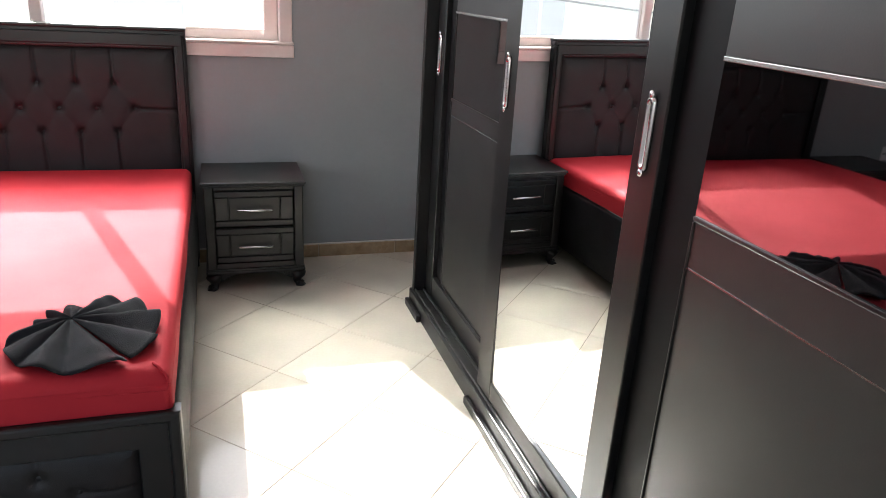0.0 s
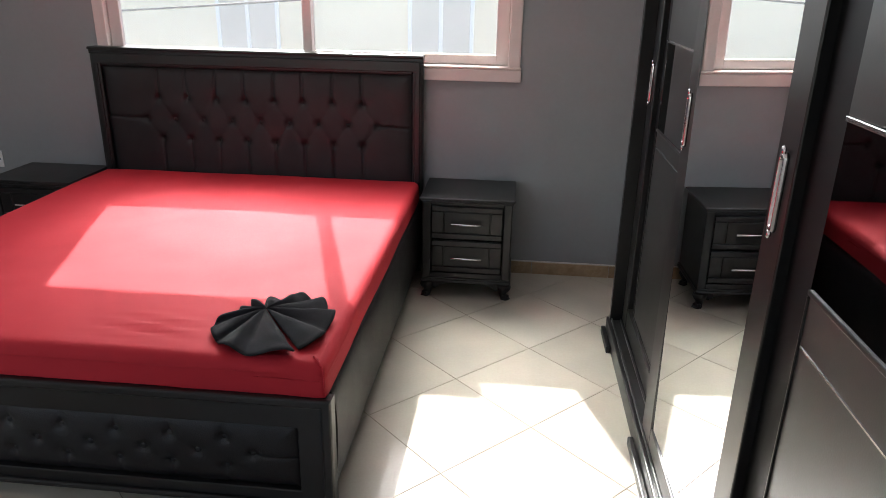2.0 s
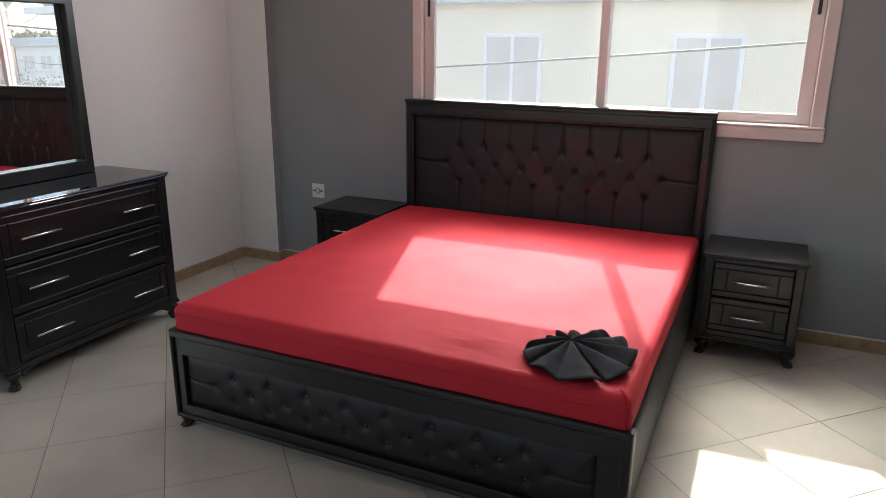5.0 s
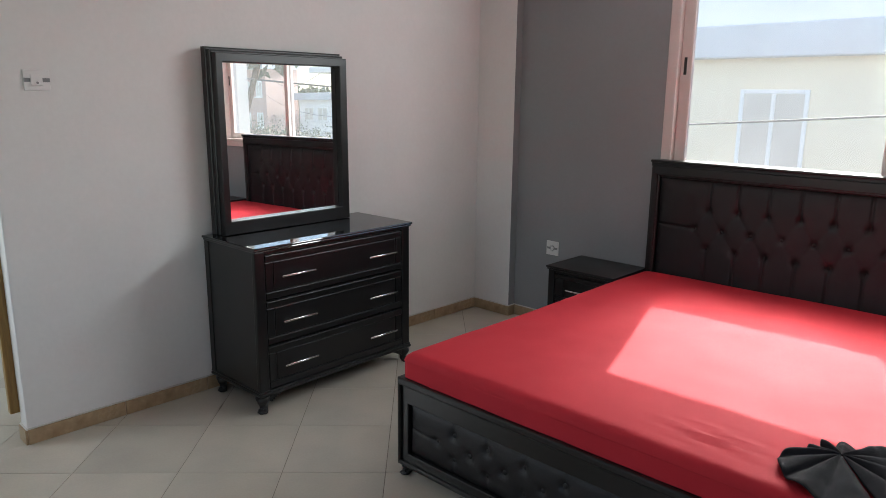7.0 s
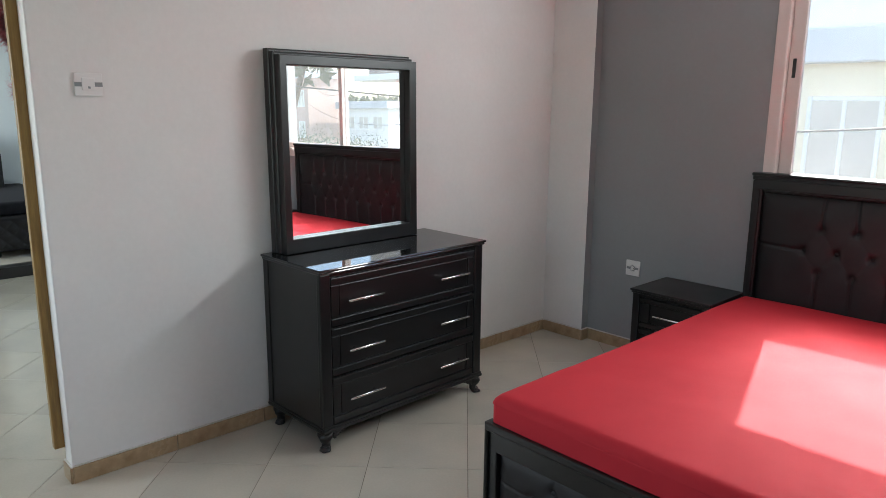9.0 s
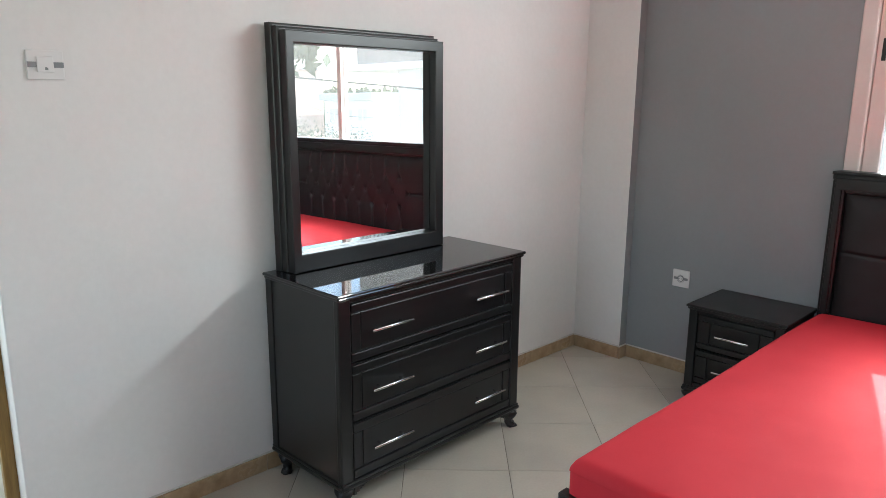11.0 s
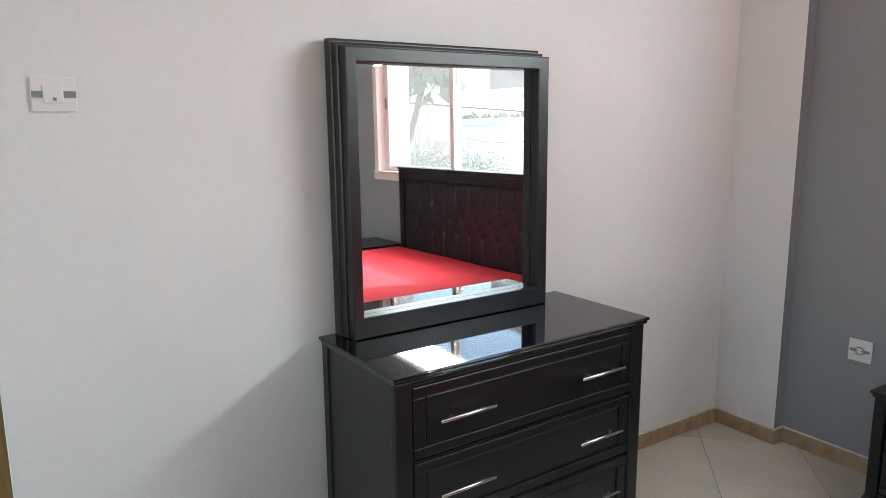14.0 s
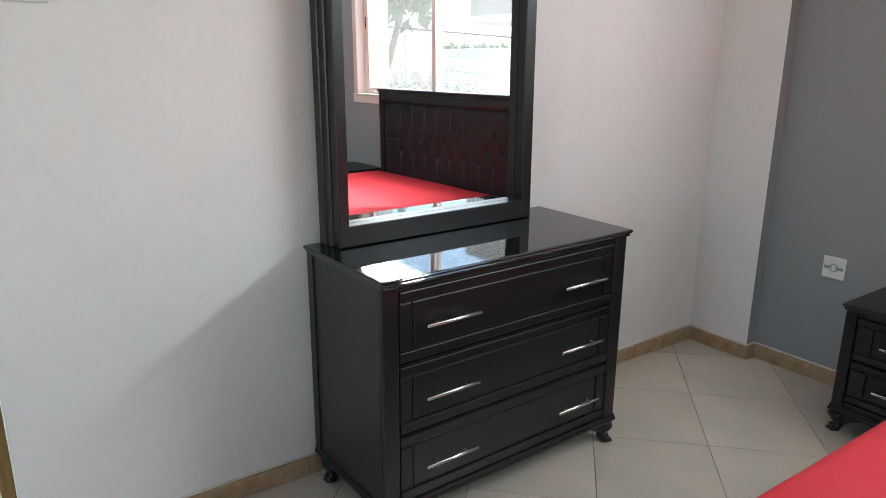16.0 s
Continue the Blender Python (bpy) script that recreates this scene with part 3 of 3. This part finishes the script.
b = box(-0.012, 0.10, -0.004, L + 0.008, 0.0, 0.085, bev=0.005)
wpart("plinth", b, BLACK, ward)
b = bmesh.new()
bx(b, 0.004, 0.012, 0.034, L - 0.034, 0.085, 0.096, bev=0.002)
bx(b, 0.046, 0.052, 0.034, L - 0.034, 0.085, 0.096, bev=0.002)
bx(b, 0.094, 0.100, 0.034, L - 0.034, 0.085, 0.096, bev=0.002)
wpart("bottom_track", b, SATIN, ward, "dark sliding track")
wpart("skid", box(-0.034, -0.0125, L - 0.22, L + 0.005, 0.0, 0.035, bev=0.005), BLACK, ward)
wpart("skid", box(-0.034, -0.0125, 0.05, 2.485 - WE0, 0.0, 0.035, bev=0.005), BLACK, ward)


def recessed_grip(parent, y, z, x):
    """Oblong chrome flush pull with a sunk middle and a key rose at each end."""
    h, w = 0.165, 0.030
    b = bmesh.new()
    n = 28
    def oval(hh, ww, xx):
        pts = []
        for i in range(n):
            a = i * math.tau / n
            pts.append(Vector((xx, y + ww / 2 * math.cos(a), z + math.copysign(hh / 2 - ww / 2, math.sin(a)) + ww / 2 * math.sin(a))))
        return pts
    loft(b, [oval(h, w, x), oval(h, w, x - 0.006), oval(h - 0.008, w - 0.008, x - 0.011), oval(h - 0.028, w - 0.014, x - 0.010), oval(h - 0.032, w - 0.018, x - 0.004)])
    for s in (-1, 1):
        rod(b, (x - 0.005, y, z + s * (h / 2 + 0.002)), (x - 0.012, y, z + s * (h / 2 + 0.002)), 0.010, 12)
    return part("handle", b, CHROME, parent, "oblong chrome finger pull", smooth=True)


def panel_door(y0, y1, x, wide=0.0, zg=1.095):
    """Door with stiles, gloss panel, satin panels and thin silver inlays. Local y runs along the wardrobe."""
    b = bmesh.new()
    st = 0.105
    bx(b, x, x + 0.036, y0, y0 + st, 0.097, WTOP - 0.105, bev=0.004)
    bx(b, x, x + 0.036, y1 - st, y1, 0.097, WTOP - 0.105, bev=0.004)
    bx(b, x + 0.001, x + 0.036, y0 + st - 0.001, y1 - st + 0.001, 0.097, 0.20, bev=0.004)
    bx(b, x + 0.001, x + 0.036, y0 + st - 0.001, y1 - st + 0.001, WTOP - 0.21, WTOP - 0.106, bev=0.004)
    d = part("door", b, BLACK, ward)
    if wide:
        part("dark_stile", box(x + 0.024, x + 0.035, y1 - st - wide, y1 - st + 0.001, 0.198, WTOP - 0.2, bev=0.002), MATTE, d, "recessed black stile")
    a0, a1, xx = y0 + st - 0.002, y1 - st - wide + 0.002, x + 0.016
    part("panel", box(xx, xx + 0.012, a0, a1, 0.198, zg - 0.010, bev=0.002), SATIN, d, "satin black panel")
    part("panel", box(xx, xx + 0.012, a0, a1, 1.405, WTOP - 0.2, bev=0.002), SATIN, d, "satin black panel")
    part("gloss_panel", box(xx + 0.001, xx + 0.009, a0, a1, zg, 1.395), SMOKED, d, "gloss black glass panel")
    for z in (zg - 0.010, 1.395):
        part("inlay", box(xx - 0.004, xx + 0.006, a0, a1, z, z + 0.010, bev=0.002), SILVERLINE if z > 1.2 else BLACK, d)
    part("inlay", box(xx - 0.0015, xx + 0.002, a0, a1, 0.983, 0.9865), SILVERLINE, d, "thin silver line")
    bead = bmesh.new()
    for e in (a0, a1 - 0.006):
        bx(bead, xx - 0.004, xx + 0.002, e, e + 0.006, 0.20, zg - 0.012, bev=0.002)
    bx(bead, xx - 0.004, xx + 0.002, a0 + 0.006, a1 - 0.006, 0.20, 0.206, bev=0.002)
    part("bead", bead, BLACK, d)
    recessed_grip(d, y1 - 0.055, 1.222, x)
    return d


panel_door(2.36 - WE0, 3.30 + 0.06 - WE0, 0.055, 0.09, 1.056)
panel_door(0.035, 1.66 - WE0, 0.010, 0.13)
b = bmesh.new()
y0, y1, x = 1.60 - WE0, 2.47 - WE0, 0.010
b = box(x, x + 0.036, y1 - 0.13, y1, 0.097, WTOP - 0.105, bev=0.004)
bx(b, x + 0.044, x + 0.058, y0, y1 - 0.135, 0.097, WTOP - 0.105)
bx(b, x + 0.001, x + 0.036, 1.662 - WE0, y1 - 0.129, 0.097, 0.17, bev=0.004)
bx(b, x + 0.001, x + 0.036, 1.662 - WE0, y1 - 0.129, WTOP - 0.18, WTOP - 0.106, bev=0.004)
d = part("door", b, BLACK, ward)
mp = part("mirror_panel", box(-0.003, 0.003, -0.337, 0.337, -0.967, 0.967), MIRROR, d, "full-height mirror panel")
mp.matrix_basis = pose(0.0145, 2.003 - WE0, 1.136, 0, -0.55, 0.9)
recessed_grip(d, y1 - 0.055, 1.222, x)

# ---- switch and socket ----
sw = thing("light_switch", pose(WEST, 1.11, 1.654), "white square light switch with a grey band", "light switch")
part("plate", box(0.0, 0.009, -0.053, 0.053, -0.045, 0.045, bev=0.003), PLASTIC, sw)
part("band", box(0.0085, 0.0105, -0.052, 0.052, -0.008, 0.009), GREYPL, sw)
part("rocker", box(0.009, 0.014, -0.026, 0.022, -0.022, 0.026, bev=0.002), PLASTIC, sw)
part("marker", bx(box(0.0135, 0.0145, -0.004, 0.005, -0.016, -0.008), 0.0135, 0.0146, -0.003, 0.001, -0.008, -0.006), GREYPL, sw)
so = thing("wall_socket", pose(-2.745, NORTH, 0.557), "white square wall socket with a grey band", "socket")
part("plate", box(-0.05, 0.05, -0.009, 0.0, -0.05, 0.05, bev=0.003), PLASTIC, so)
part("band", box(-0.042, 0.042, -0.0105, -0.0085, -0.007, 0.007), GREYPL, so)
part("well", rod(bmesh.new(), (0, -0.003, 0), (0, -0.0115, 0), 0.023, 24), GREYPL, so)
part("well_inside", rod(bmesh.new(), (0, -0.004, 0), (0, -0.0125, 0), 0.018, 24), PLASTIC, so)
for px in (-0.009, 0.009):
    part("pin_hole", rod(bmesh.new(), (px, -0.006, 0), (px, -0.0132, 0), 0.003, 10), DARKPL, so)

# ---- doorway casing ----
casing = setting("trim", bx(box(WEST - 0.125, WEST - 0.091, 0.872, 0.925, 0.13, 2.25, bev=0.004), WEST - 0.125, WEST - 0.091, -0.165, -0.125, 0.13, 2.25, bev=0.004), OAK,
                 "golden oak strip on the edge of the doorway", "trim")

# ---- hall, and the wardrobe mirror's reflection built as a far room ----
opening = thing("wardrobe_mirror_frame", pose(-7.6, 1.22, 0), "black framed mirror wardrobe front with a silver edge strip, built as an opening", "door frame")
b = box(-0.11, 0.05, 0.0, 1.03, 0.0, 0.10, bev=0.005)
part("threshold", b, BLACK, opening)
part("lintel", box(-0.11, 0.05, 0.0, 1.03, 2.14, 2.30, bev=0.005), BLACK, opening)
part("leaf", box(-0.06, -0.03, 0.0, 0.25, 0.10, 2.14, bev=0.003), BLACK, opening, "black sliding leaf")
part("edge_strip", box(-0.065, -0.025, 0.25, 0.283, 0.10, 2.14, bev=0.003), BRUSHED, opening, "brushed silver edge strip")

# Reflected bed and cabinet, modelled as solid things behind the mirror plane.
far_bed = thing("bed", pose(-8.55, 1.64, 0), "black tufted bed with a dark mattress, built as a mirror reflection", "bed")
part("frame", box(-1.9, 0.0, 0.0, 0.76, 0.06, 0.42, bev=0.02), LEATHER, far_bed)


def far_pad(u, v):
    yy, zz = 0.03 + 0.70 * u, 0.10 + 0.28 * v
    dd = abs(math.sin(yy * 22 + zz * 22)) * abs(math.sin(yy * 22 - zz * 22))
    return (0.006 + 0.022 * dd ** 0.5, yy, zz)


part("footboard_pad", sheet_grid(bmesh.new(), 70, 30, far_pad), LEATHER, far_bed, "black tufted pad", smooth=True)
part("mattress", box(-1.88, -0.03, 0.02, 0.74, 0.42, 0.56, bev=0.04, seg=4), CLOTH, far_bed, smooth=True)
for fy in (0.06, 0.70):
    part("leg", rod(bmesh.new(), (-0.05, fy, 0.0), (-0.05, fy, 0.07), 0.03, 12), BLACK, far_bed)
    part("leg", rod(bmesh.new(), (-1.85, fy, 0.0), (-1.85, fy, 0.07), 0.03, 12), BLACK, far_bed)
cab = thing("cabinet", pose(-10.2, 1.86, 0), "black cabinet with silver knobs beside the reflected bed", "cabinet")
part("body", box(-0.2, 0.2, -0.25, 0.25, 0.0, 0.96, bev=0.008), BLACK, cab)
for z in (0.16, 0.40, 0.62, 0.84):
    dd = part("drawer", box(0.2, 0.216, -0.23, 0.23, z - 0.09, z + 0.08, bev=0.004), BLACK, cab)
    part("knob", rod(bmesh.new(), (0.216, 0.0, z), (0.24, 0.0, z), 0.018, 12), CHROME, dd)
pack = thing("cardboard_box", pose(-10.2, 1.86, 0.96), "white printed carton on the black cabinet", "box")
part("carton", box(-0.14, 0.14, -0.2, 0.2, 0.0, 0.22, bev=0.004), PLASTIC, pack)
part("print", box(0.14, 0.1415, -0.05, 0.12, 0.05, 0.12), mat("blue_print", (0.08, 0.14, 0.45), 0.5), pack, "blue printed patch")


def garland():
    rng = random.Random(5)
    b = bmesh.new()
    path = [Vector((-7.50, 1.67 + 0.05 * math.sin(i * 0.35) + 0.0055 * i, 2.62 - i * 0.031)) for i in range(40)]
    for p, q in zip(path, path[1:]):
        for k in range(90):
            a, e = rng.random() * math.tau, rng.uniform(-0.5, 0.5)
            c = p.lerp(q, rng.random())
            d = Vector((math.cos(a) * math.cos(e), math.sin(a) * math.cos(e), math.sin(e)))
            r = rng.uniform(0.05, 0.12)
            s = d.cross(Vector((0, 0, 1))).normalized() * 0.006
            b.faces.new([b.verts.new(c - s), b.verts.new(c + s), b.verts.new(c + d * r + s * 0.4), b.verts.new(c + d * r - s * 0.4)])
    return b


gar = part("tinsel_garland", garland(), TINSEL)
tagged(gar, "fluffy red and silver tinsel garland hanging in the hall", "garland")

# ---- outside ----
setting("ground", box(-300, 300, NORTH + 0.5, 420, -3.6, -3.5), EARTH, "dusty ground two storeys below the window", "ground")


def house(name, x0, x1, y0, y1, z1, wallm, label, cols, rows, w=1.5, h=1.35, roof=ROOFB, zs=None):
    t = thing(name, pose(x0, y0, -3.5), label, "house")
    W, D, H = x1 - x0, y1 - y0, z1 + 3.5
    part("wall", box(0, W, 0, D, 0, H), wallm, t)
    part("roof_edge", box(-0.25, W + 0.25, -0.35, D + 0.2, H, H + 0.55, bev=0.03), roof, t)
    for cx in cols:
        for cz in rows:
            cz = cz + 3.5
            f = picture_window(w, h)
            win = part("window", f, PALE, t)
            win.matrix_basis = pose(cx - x0 - w / 2, -0.045, cz)
            pn = part("pane", box(0.06, w / 2 - 0.03, 0.02, 0.03, 0.06, h - 0.06), PANE, win)
            part("pane", box(w / 2 + 0.03, w - 0.06, 0.02, 0.03, 0.06, h - 0.06), PANE, win)
            part("sill", box(-0.08, w + 0.08, -0.12, 0.03, -0.09, -0.02, bev=0.01), PALE, win)
    return t


def picture_window(w, h):
    b = box(0, 0.07, 0, 0.05, 0, h, bev=0.01)
    bx(b, w - 0.07, w, 0, 0.05, 0, h, bev=0.01)
    bx(b, 0.07, w - 0.07, 0.001, 0.05, 0, 0.07, bev=0.01)
    bx(b, 0.07, w - 0.07, 0.001, 0.05, h - 0.07, h, bev=0.01)
    bx(b, w / 2 - 0.035, w / 2 + 0.035, 0.001, 0.05, 0.07, h - 0.07, bev=0.01)
    return b


house("house", -16.0, 4.2, 13.0, 20.0, 2.27, CREAM, "cream rendered house across the street with sliding windows", (-11.3, -7.87, -4.42, -0.97, 2.48), (-2.6, 0.30), 1.15, 1.44)
house("house", 40.8, 44.6, 32.0, 35.0, 4.1, BRICKY, "terracotta house with a flat roof beyond the gardens", (41.7, 43.4), (-0.4, 2.0), 0.8, 1.2)
house("house", 34.2, 40.0, 34.5, 40.0, 1.75, PALE, "low white house beyond the gardens", (35.4, 37.1, 38.8), (0.2,), 1.2, 1.0)
corner = thing("house", pose(4.6, 13.0, -3.5), "neighbouring house with an upper storey jutting over the street", "house")
part("wall", box(0, 3.5, 0, 4.0, 0, 5.88), STUCCO, corner)
part("slab", box(0, 5.6, -0.2, 4.2, 5.88, 6.05, bev=0.02), PALE, corner, "pale projecting floor slab")
part("upper_wall", box(0, 5.2, 0.05, 4.0, 6.05, 9.6), mat("brown_render", (0.30, 0.24, 0.22), 0.85, vary=0.15, scale=0.8), corner)
for k in range(9):
    part("baluster", box(3.7 + 0.17 * k, 3.77 + 0.17 * k, -0.12, -0.05, 7.0, 7.75, bev=0.02, seg=1), PALE, corner)
part("balcony_rail", box(3.6, 5.25, -0.14, -0.03, 7.75, 7.83, bev=0.01), PALE, corner)
part("balcony_floor", box(3.6, 5.25, -0.2, 0.05, 6.9, 7.0, bev=0.01), PALE, corner)
house("house", 3.93, 6.8, 5.2, 6.75, 7.0, STUCCO, "tall white neighbouring wing close to the window", (), ())


def tree(name, x, y, z, h, r, seed, label):
    rng = random.Random(seed)
    t = thing(name, pose(x, y, z), label, "tree")
    b = bmesh.new()
    rod(b, (0, 0, 0), (0.1, 0, h * 0.55), 0.05 * h / 2, 8)
    tips = []
    for i in range(7):
        a, e = rng.random() * math.tau, rng.uniform(0.3, 0.9)
        tip = Vector((math.cos(a) * r * 0.7, math.sin(a) * r * 0.7, h * (0.55 + 0.35 * e)))
        rod(b, (0.08, 0, h * rng.uniform(0.3, 0.5)), tip, 0.02 * h / 2, 6)
        tips.append(tip)
    part("trunk", b, BARK, t)
    vs, fs = [], []
    for i in range(1500):
        c = rng.choice(tips) + Vector((rng.gauss(0, 1), rng.gauss(0, 1), rng.gauss(0, 0.8))) * r * 0.32
        q = Euler((rng.random() * 6, rng.random() * 6, rng.random() * 6))
        s = rng.uniform(0.09, 0.2) * h / 5
        k = len(vs)
        for u, w in ((-1, 0), (0, -0.45), (1, 0), (0, 0.45)):
            p = Vector((u * s, w * s, 0))
            p.rotate(q)
            vs.append(c + p)
        fs.append((k, k + 1, k + 2, k + 3))
    me = bpy.data.meshes.new("crown")
    me.from_pydata(vs, [], fs)
    me.materials.append(LEAF)
    share("crown", me, t)
    return t


for i, (x, y, h, r) in enumerate(((16.1, 14.2, 10.4, 1.7), (29.0, 26.0, 2.8, 2.2), (32.0, 24.5, 2.6, 2.0), (34.0, 27.5, 2.9, 2.2), (28.0, 22.0, 2.4, 1.8), (36.5, 25.0, 3.0, 2.2), (37.0, 31.0, 3.2, 2.4), (31.0, 29.5, 2.8, 2.0), (40.0, 27.0, 3.4, 2.4))):
    tree("tree", x, y, -3.5, h, r, 20 + i, "leafy green garden tree across the street")


def far_woods():
    rng = random.Random(9)
    vs, fs = [], []
    for i in range(7000):
        x = rng.uniform(-60, 160)
        y = rng.uniform(80, 110)
        top = 4.2 + 1.6 * noise.noise(Vector((x * 0.05, 0, 0))) + 1.0 * noise.noise(Vector((x * 0.23, 5, 0)))
        c = Vector((x, y, rng.uniform(-3.5, top)))
        q = Euler((rng.random() * 6, rng.random() * 6, rng.random() * 6))
        s = rng.uniform(0.5, 1.3)
        k = len(vs)
        for u, w in ((-1, 0), (0, -0.6), (1, 0), (0, 0.6)):
            p = Vector((u * s, w * s, 0))
            p.rotate(q)
            vs.append(c + p)
        fs.append((k, k + 1, k + 2, k + 3))
    me = bpy.data.meshes.new("far_woods")
    me.from_pydata(vs, [], fs)
    me.materials.append(LEAF)
    return new("far_woods", me)


tagged(far_woods(), "distant dark green wooded ridge", "woods", "", "stuff")


def cable(p, q, sag):
    b = bmesh.new()
    pts = [Vector(p).lerp(Vector(q), i / 16) - Vector((0, 0, sag * 4 * (i / 16) * (1 - i / 16))) for i in range(17)]
    for u, w in zip(pts, pts[1:]):
        rod(b, u, w, 0.014, 5)
    return b


for p, q, sag in (((-15.5, 13.02, 0.6), (4.5, 6.7, 2.0), 0.15), ((4.15, 14, 2.0), (40.9, 32, 2.2), 1.2), ((9.7, 13.2, 2.6), (41.5, 33.0, 3.6), 0.7), ((6.7, 6.6, 4.6), (40.9, 32, 3.4), 1.6)):
    cb = part("overhead_cable", cable(p, q, sag), CABLE)
    tagged(cb, "thin black overhead cable across the street", "cable", "overhead cables")

cream = [o for o in scene.objects if o.name == "house"][0]
part("upper_wall", box(0.2, 20.0, 1.4, 6.8, 6.3, 9.3), CREAM, cream, "pale set-back upper storey")
part("parapet", box(-0.1, 20.3, 0.1, 0.25, 6.2, 7.1), PALE, cream, "pale roof parapet")

# ---- skirting pieces ----
def skirting(name, a, b, nrm, label):
    """Marble skirting pieces from a to b, proud of the wall along nrm, each 0.45 m long at most, with a pale joint on top."""
    a, b, nrm = Vector((*a, 0)), Vector((*b, 0)), Vector((*nrm, 0))
    t = thing(name, pose(0, 0, 0), label, "skirting", kind="structure")
    d = (b - a).normalized()
    ang = math.atan2(d.y, d.x)
    flip = 1 if (Vector((-d.y, d.x, 0)) - nrm).length < 0.1 else -1
    u, n, Ltot = 0.0, 0, (b - a).length
    while u < Ltot - 0.005:
        w = min(0.448, Ltot - u)
        m = Matrix.Translation(a + d * u) @ Matrix.Rotation(ang, 4, "Z")
        bm_ = box(0.0, w - 0.003, min(0, flip * 0.012), max(0, flip * 0.012), 0.0, 0.072, bev=0.002, seg=1)
        ob = part("tile", bm_, SKIRT, t)
        ob.matrix_basis = m
        u += w
    ob = part("joint", box(0.0, Ltot, min(0, flip * 0.008), max(0, flip * 0.008), 0.0725, 0.080, bev=0.002, seg=1), JOINT, t, "white joint line")
    ob.matrix_basis = Matrix.Translation(a) @ Matrix.Rotation(ang, 4, "Z")
    return t


skirting("baseboard", (WEST, 0.91), (WEST, 4.05), (1, 0), "tan marble skirting along the white wall")
skirting("baseboard", (WEST + 0.012, 4.05), (-3.075, 4.05), (0, -1), "tan marble skirting on the pillar")
skirting("baseboard", (-3.075, 4.038), (-3.075, NORTH), (1, 0), "tan marble skirting on the side of the pillar")
skirting("baseboard", (-3.063, NORTH), (EAST, NORTH), (0, -1), "tan marble skirting along the grey wall")
skirting("baseboard", (WEST - 0.09, 0.91), (WEST + 0.012, 0.91), (0, -1), "tan marble skirting on the end of the wall")


# ---- floor tiles ----
STEP = 0.318


def clip(poly, axis, lim, keep):
    out = []
    for i, p in enumerate(poly):
        q = poly[(i + 1) % len(poly)]
        a, b = (p[axis] - lim) * keep, (q[axis] - lim) * keep
        if a >= 0:
            out.append(p)
        if a * b < 0:
            f = a / (a - b)
            out.append((p[0] + (q[0] - p[0]) * f, p[1] + (q[1] - p[1]) * f))
    return out


def slab(poly, top=0.0, deep=0.008, edge=0.0016):
    b = bmesh.new()
    c = Vector((sum(p[0] for p in poly) / len(poly), sum(p[1] for p in poly) / len(poly), 0))
    ins = [c + (Vector((*p, 0)) - c) * (1 - 0.006) for p in poly]
    loft(b, [[Vector((*p, -deep)) for p in poly], [Vector((*p, -edge * 0.6)) for p in poly], [Vector((p.x, p.y, 0.0)) for p in ins]])
    return b


def tiled_floor(name, x0, x1, y0, y1, label):
    fl = setting(name, box(x0, x1, y0, y1, -0.12, -0.0022), GROUT, label, "floor")
    r = STEP - 0.0016
    full = mesh_of("tile", slab([(r, 0), (0, r), (-r, 0), (0, -r)]), TILE)
    for i in range(-40, 40):
        for j in range(-40, 40):
            if (i + j) % 2 == 0:
                continue
            cx, cy = -3.0 + STEP * i, 3.5 + STEP * j
            if cx + r <= x0 or cx - r >= x1 or cy + r <= y0 or cy - r >= y1:
                continue
            if cx - r >= x0 and cx + r <= x1 and cy - r >= y0 and cy + r <= y1:
                share("tile", full, fl, pose(cx, cy, 0))
                continue
            poly = [(cx + r, cy), (cx, cy + r), (cx - r, cy), (cx, cy - r)]
            for ax, lim, keep in ((0, x0, 1), (0, x1, -1), (1, y0, 1), (1, y1, -1)):
                poly = clip(poly, ax, lim, keep)
                if len(poly) < 3:
                    break
            if len(poly) >= 3:
                area = abs(sum(poly[k][0] * poly[(k + 1) % len(poly)][1] - poly[(k + 1) % len(poly)][0] * poly[k][1] for k in range(len(poly)))) / 2
                if area > 0.0004:
                    share("tile", mesh_of("tile", slab([(p[0] - cx, p[1] - cy) for p in poly]), TILE), fl, pose(cx, cy, 0))
    return fl


tiled_floor("floor", WEST, EAST, SOUTH, NORTH, "glossy cream floor tiles laid diagonally with dark joints")
tiled_floor("floor_hall", -7.6, WEST, SOUTH, 2.6, "glossy cream hall floor tiles laid diagonally")
setting("floor_far", box(-10.5, -7.6, -0.5, 4.0, -0.12, -0.001), TILE, "pale floor of the room built for the mirror view", "floor")
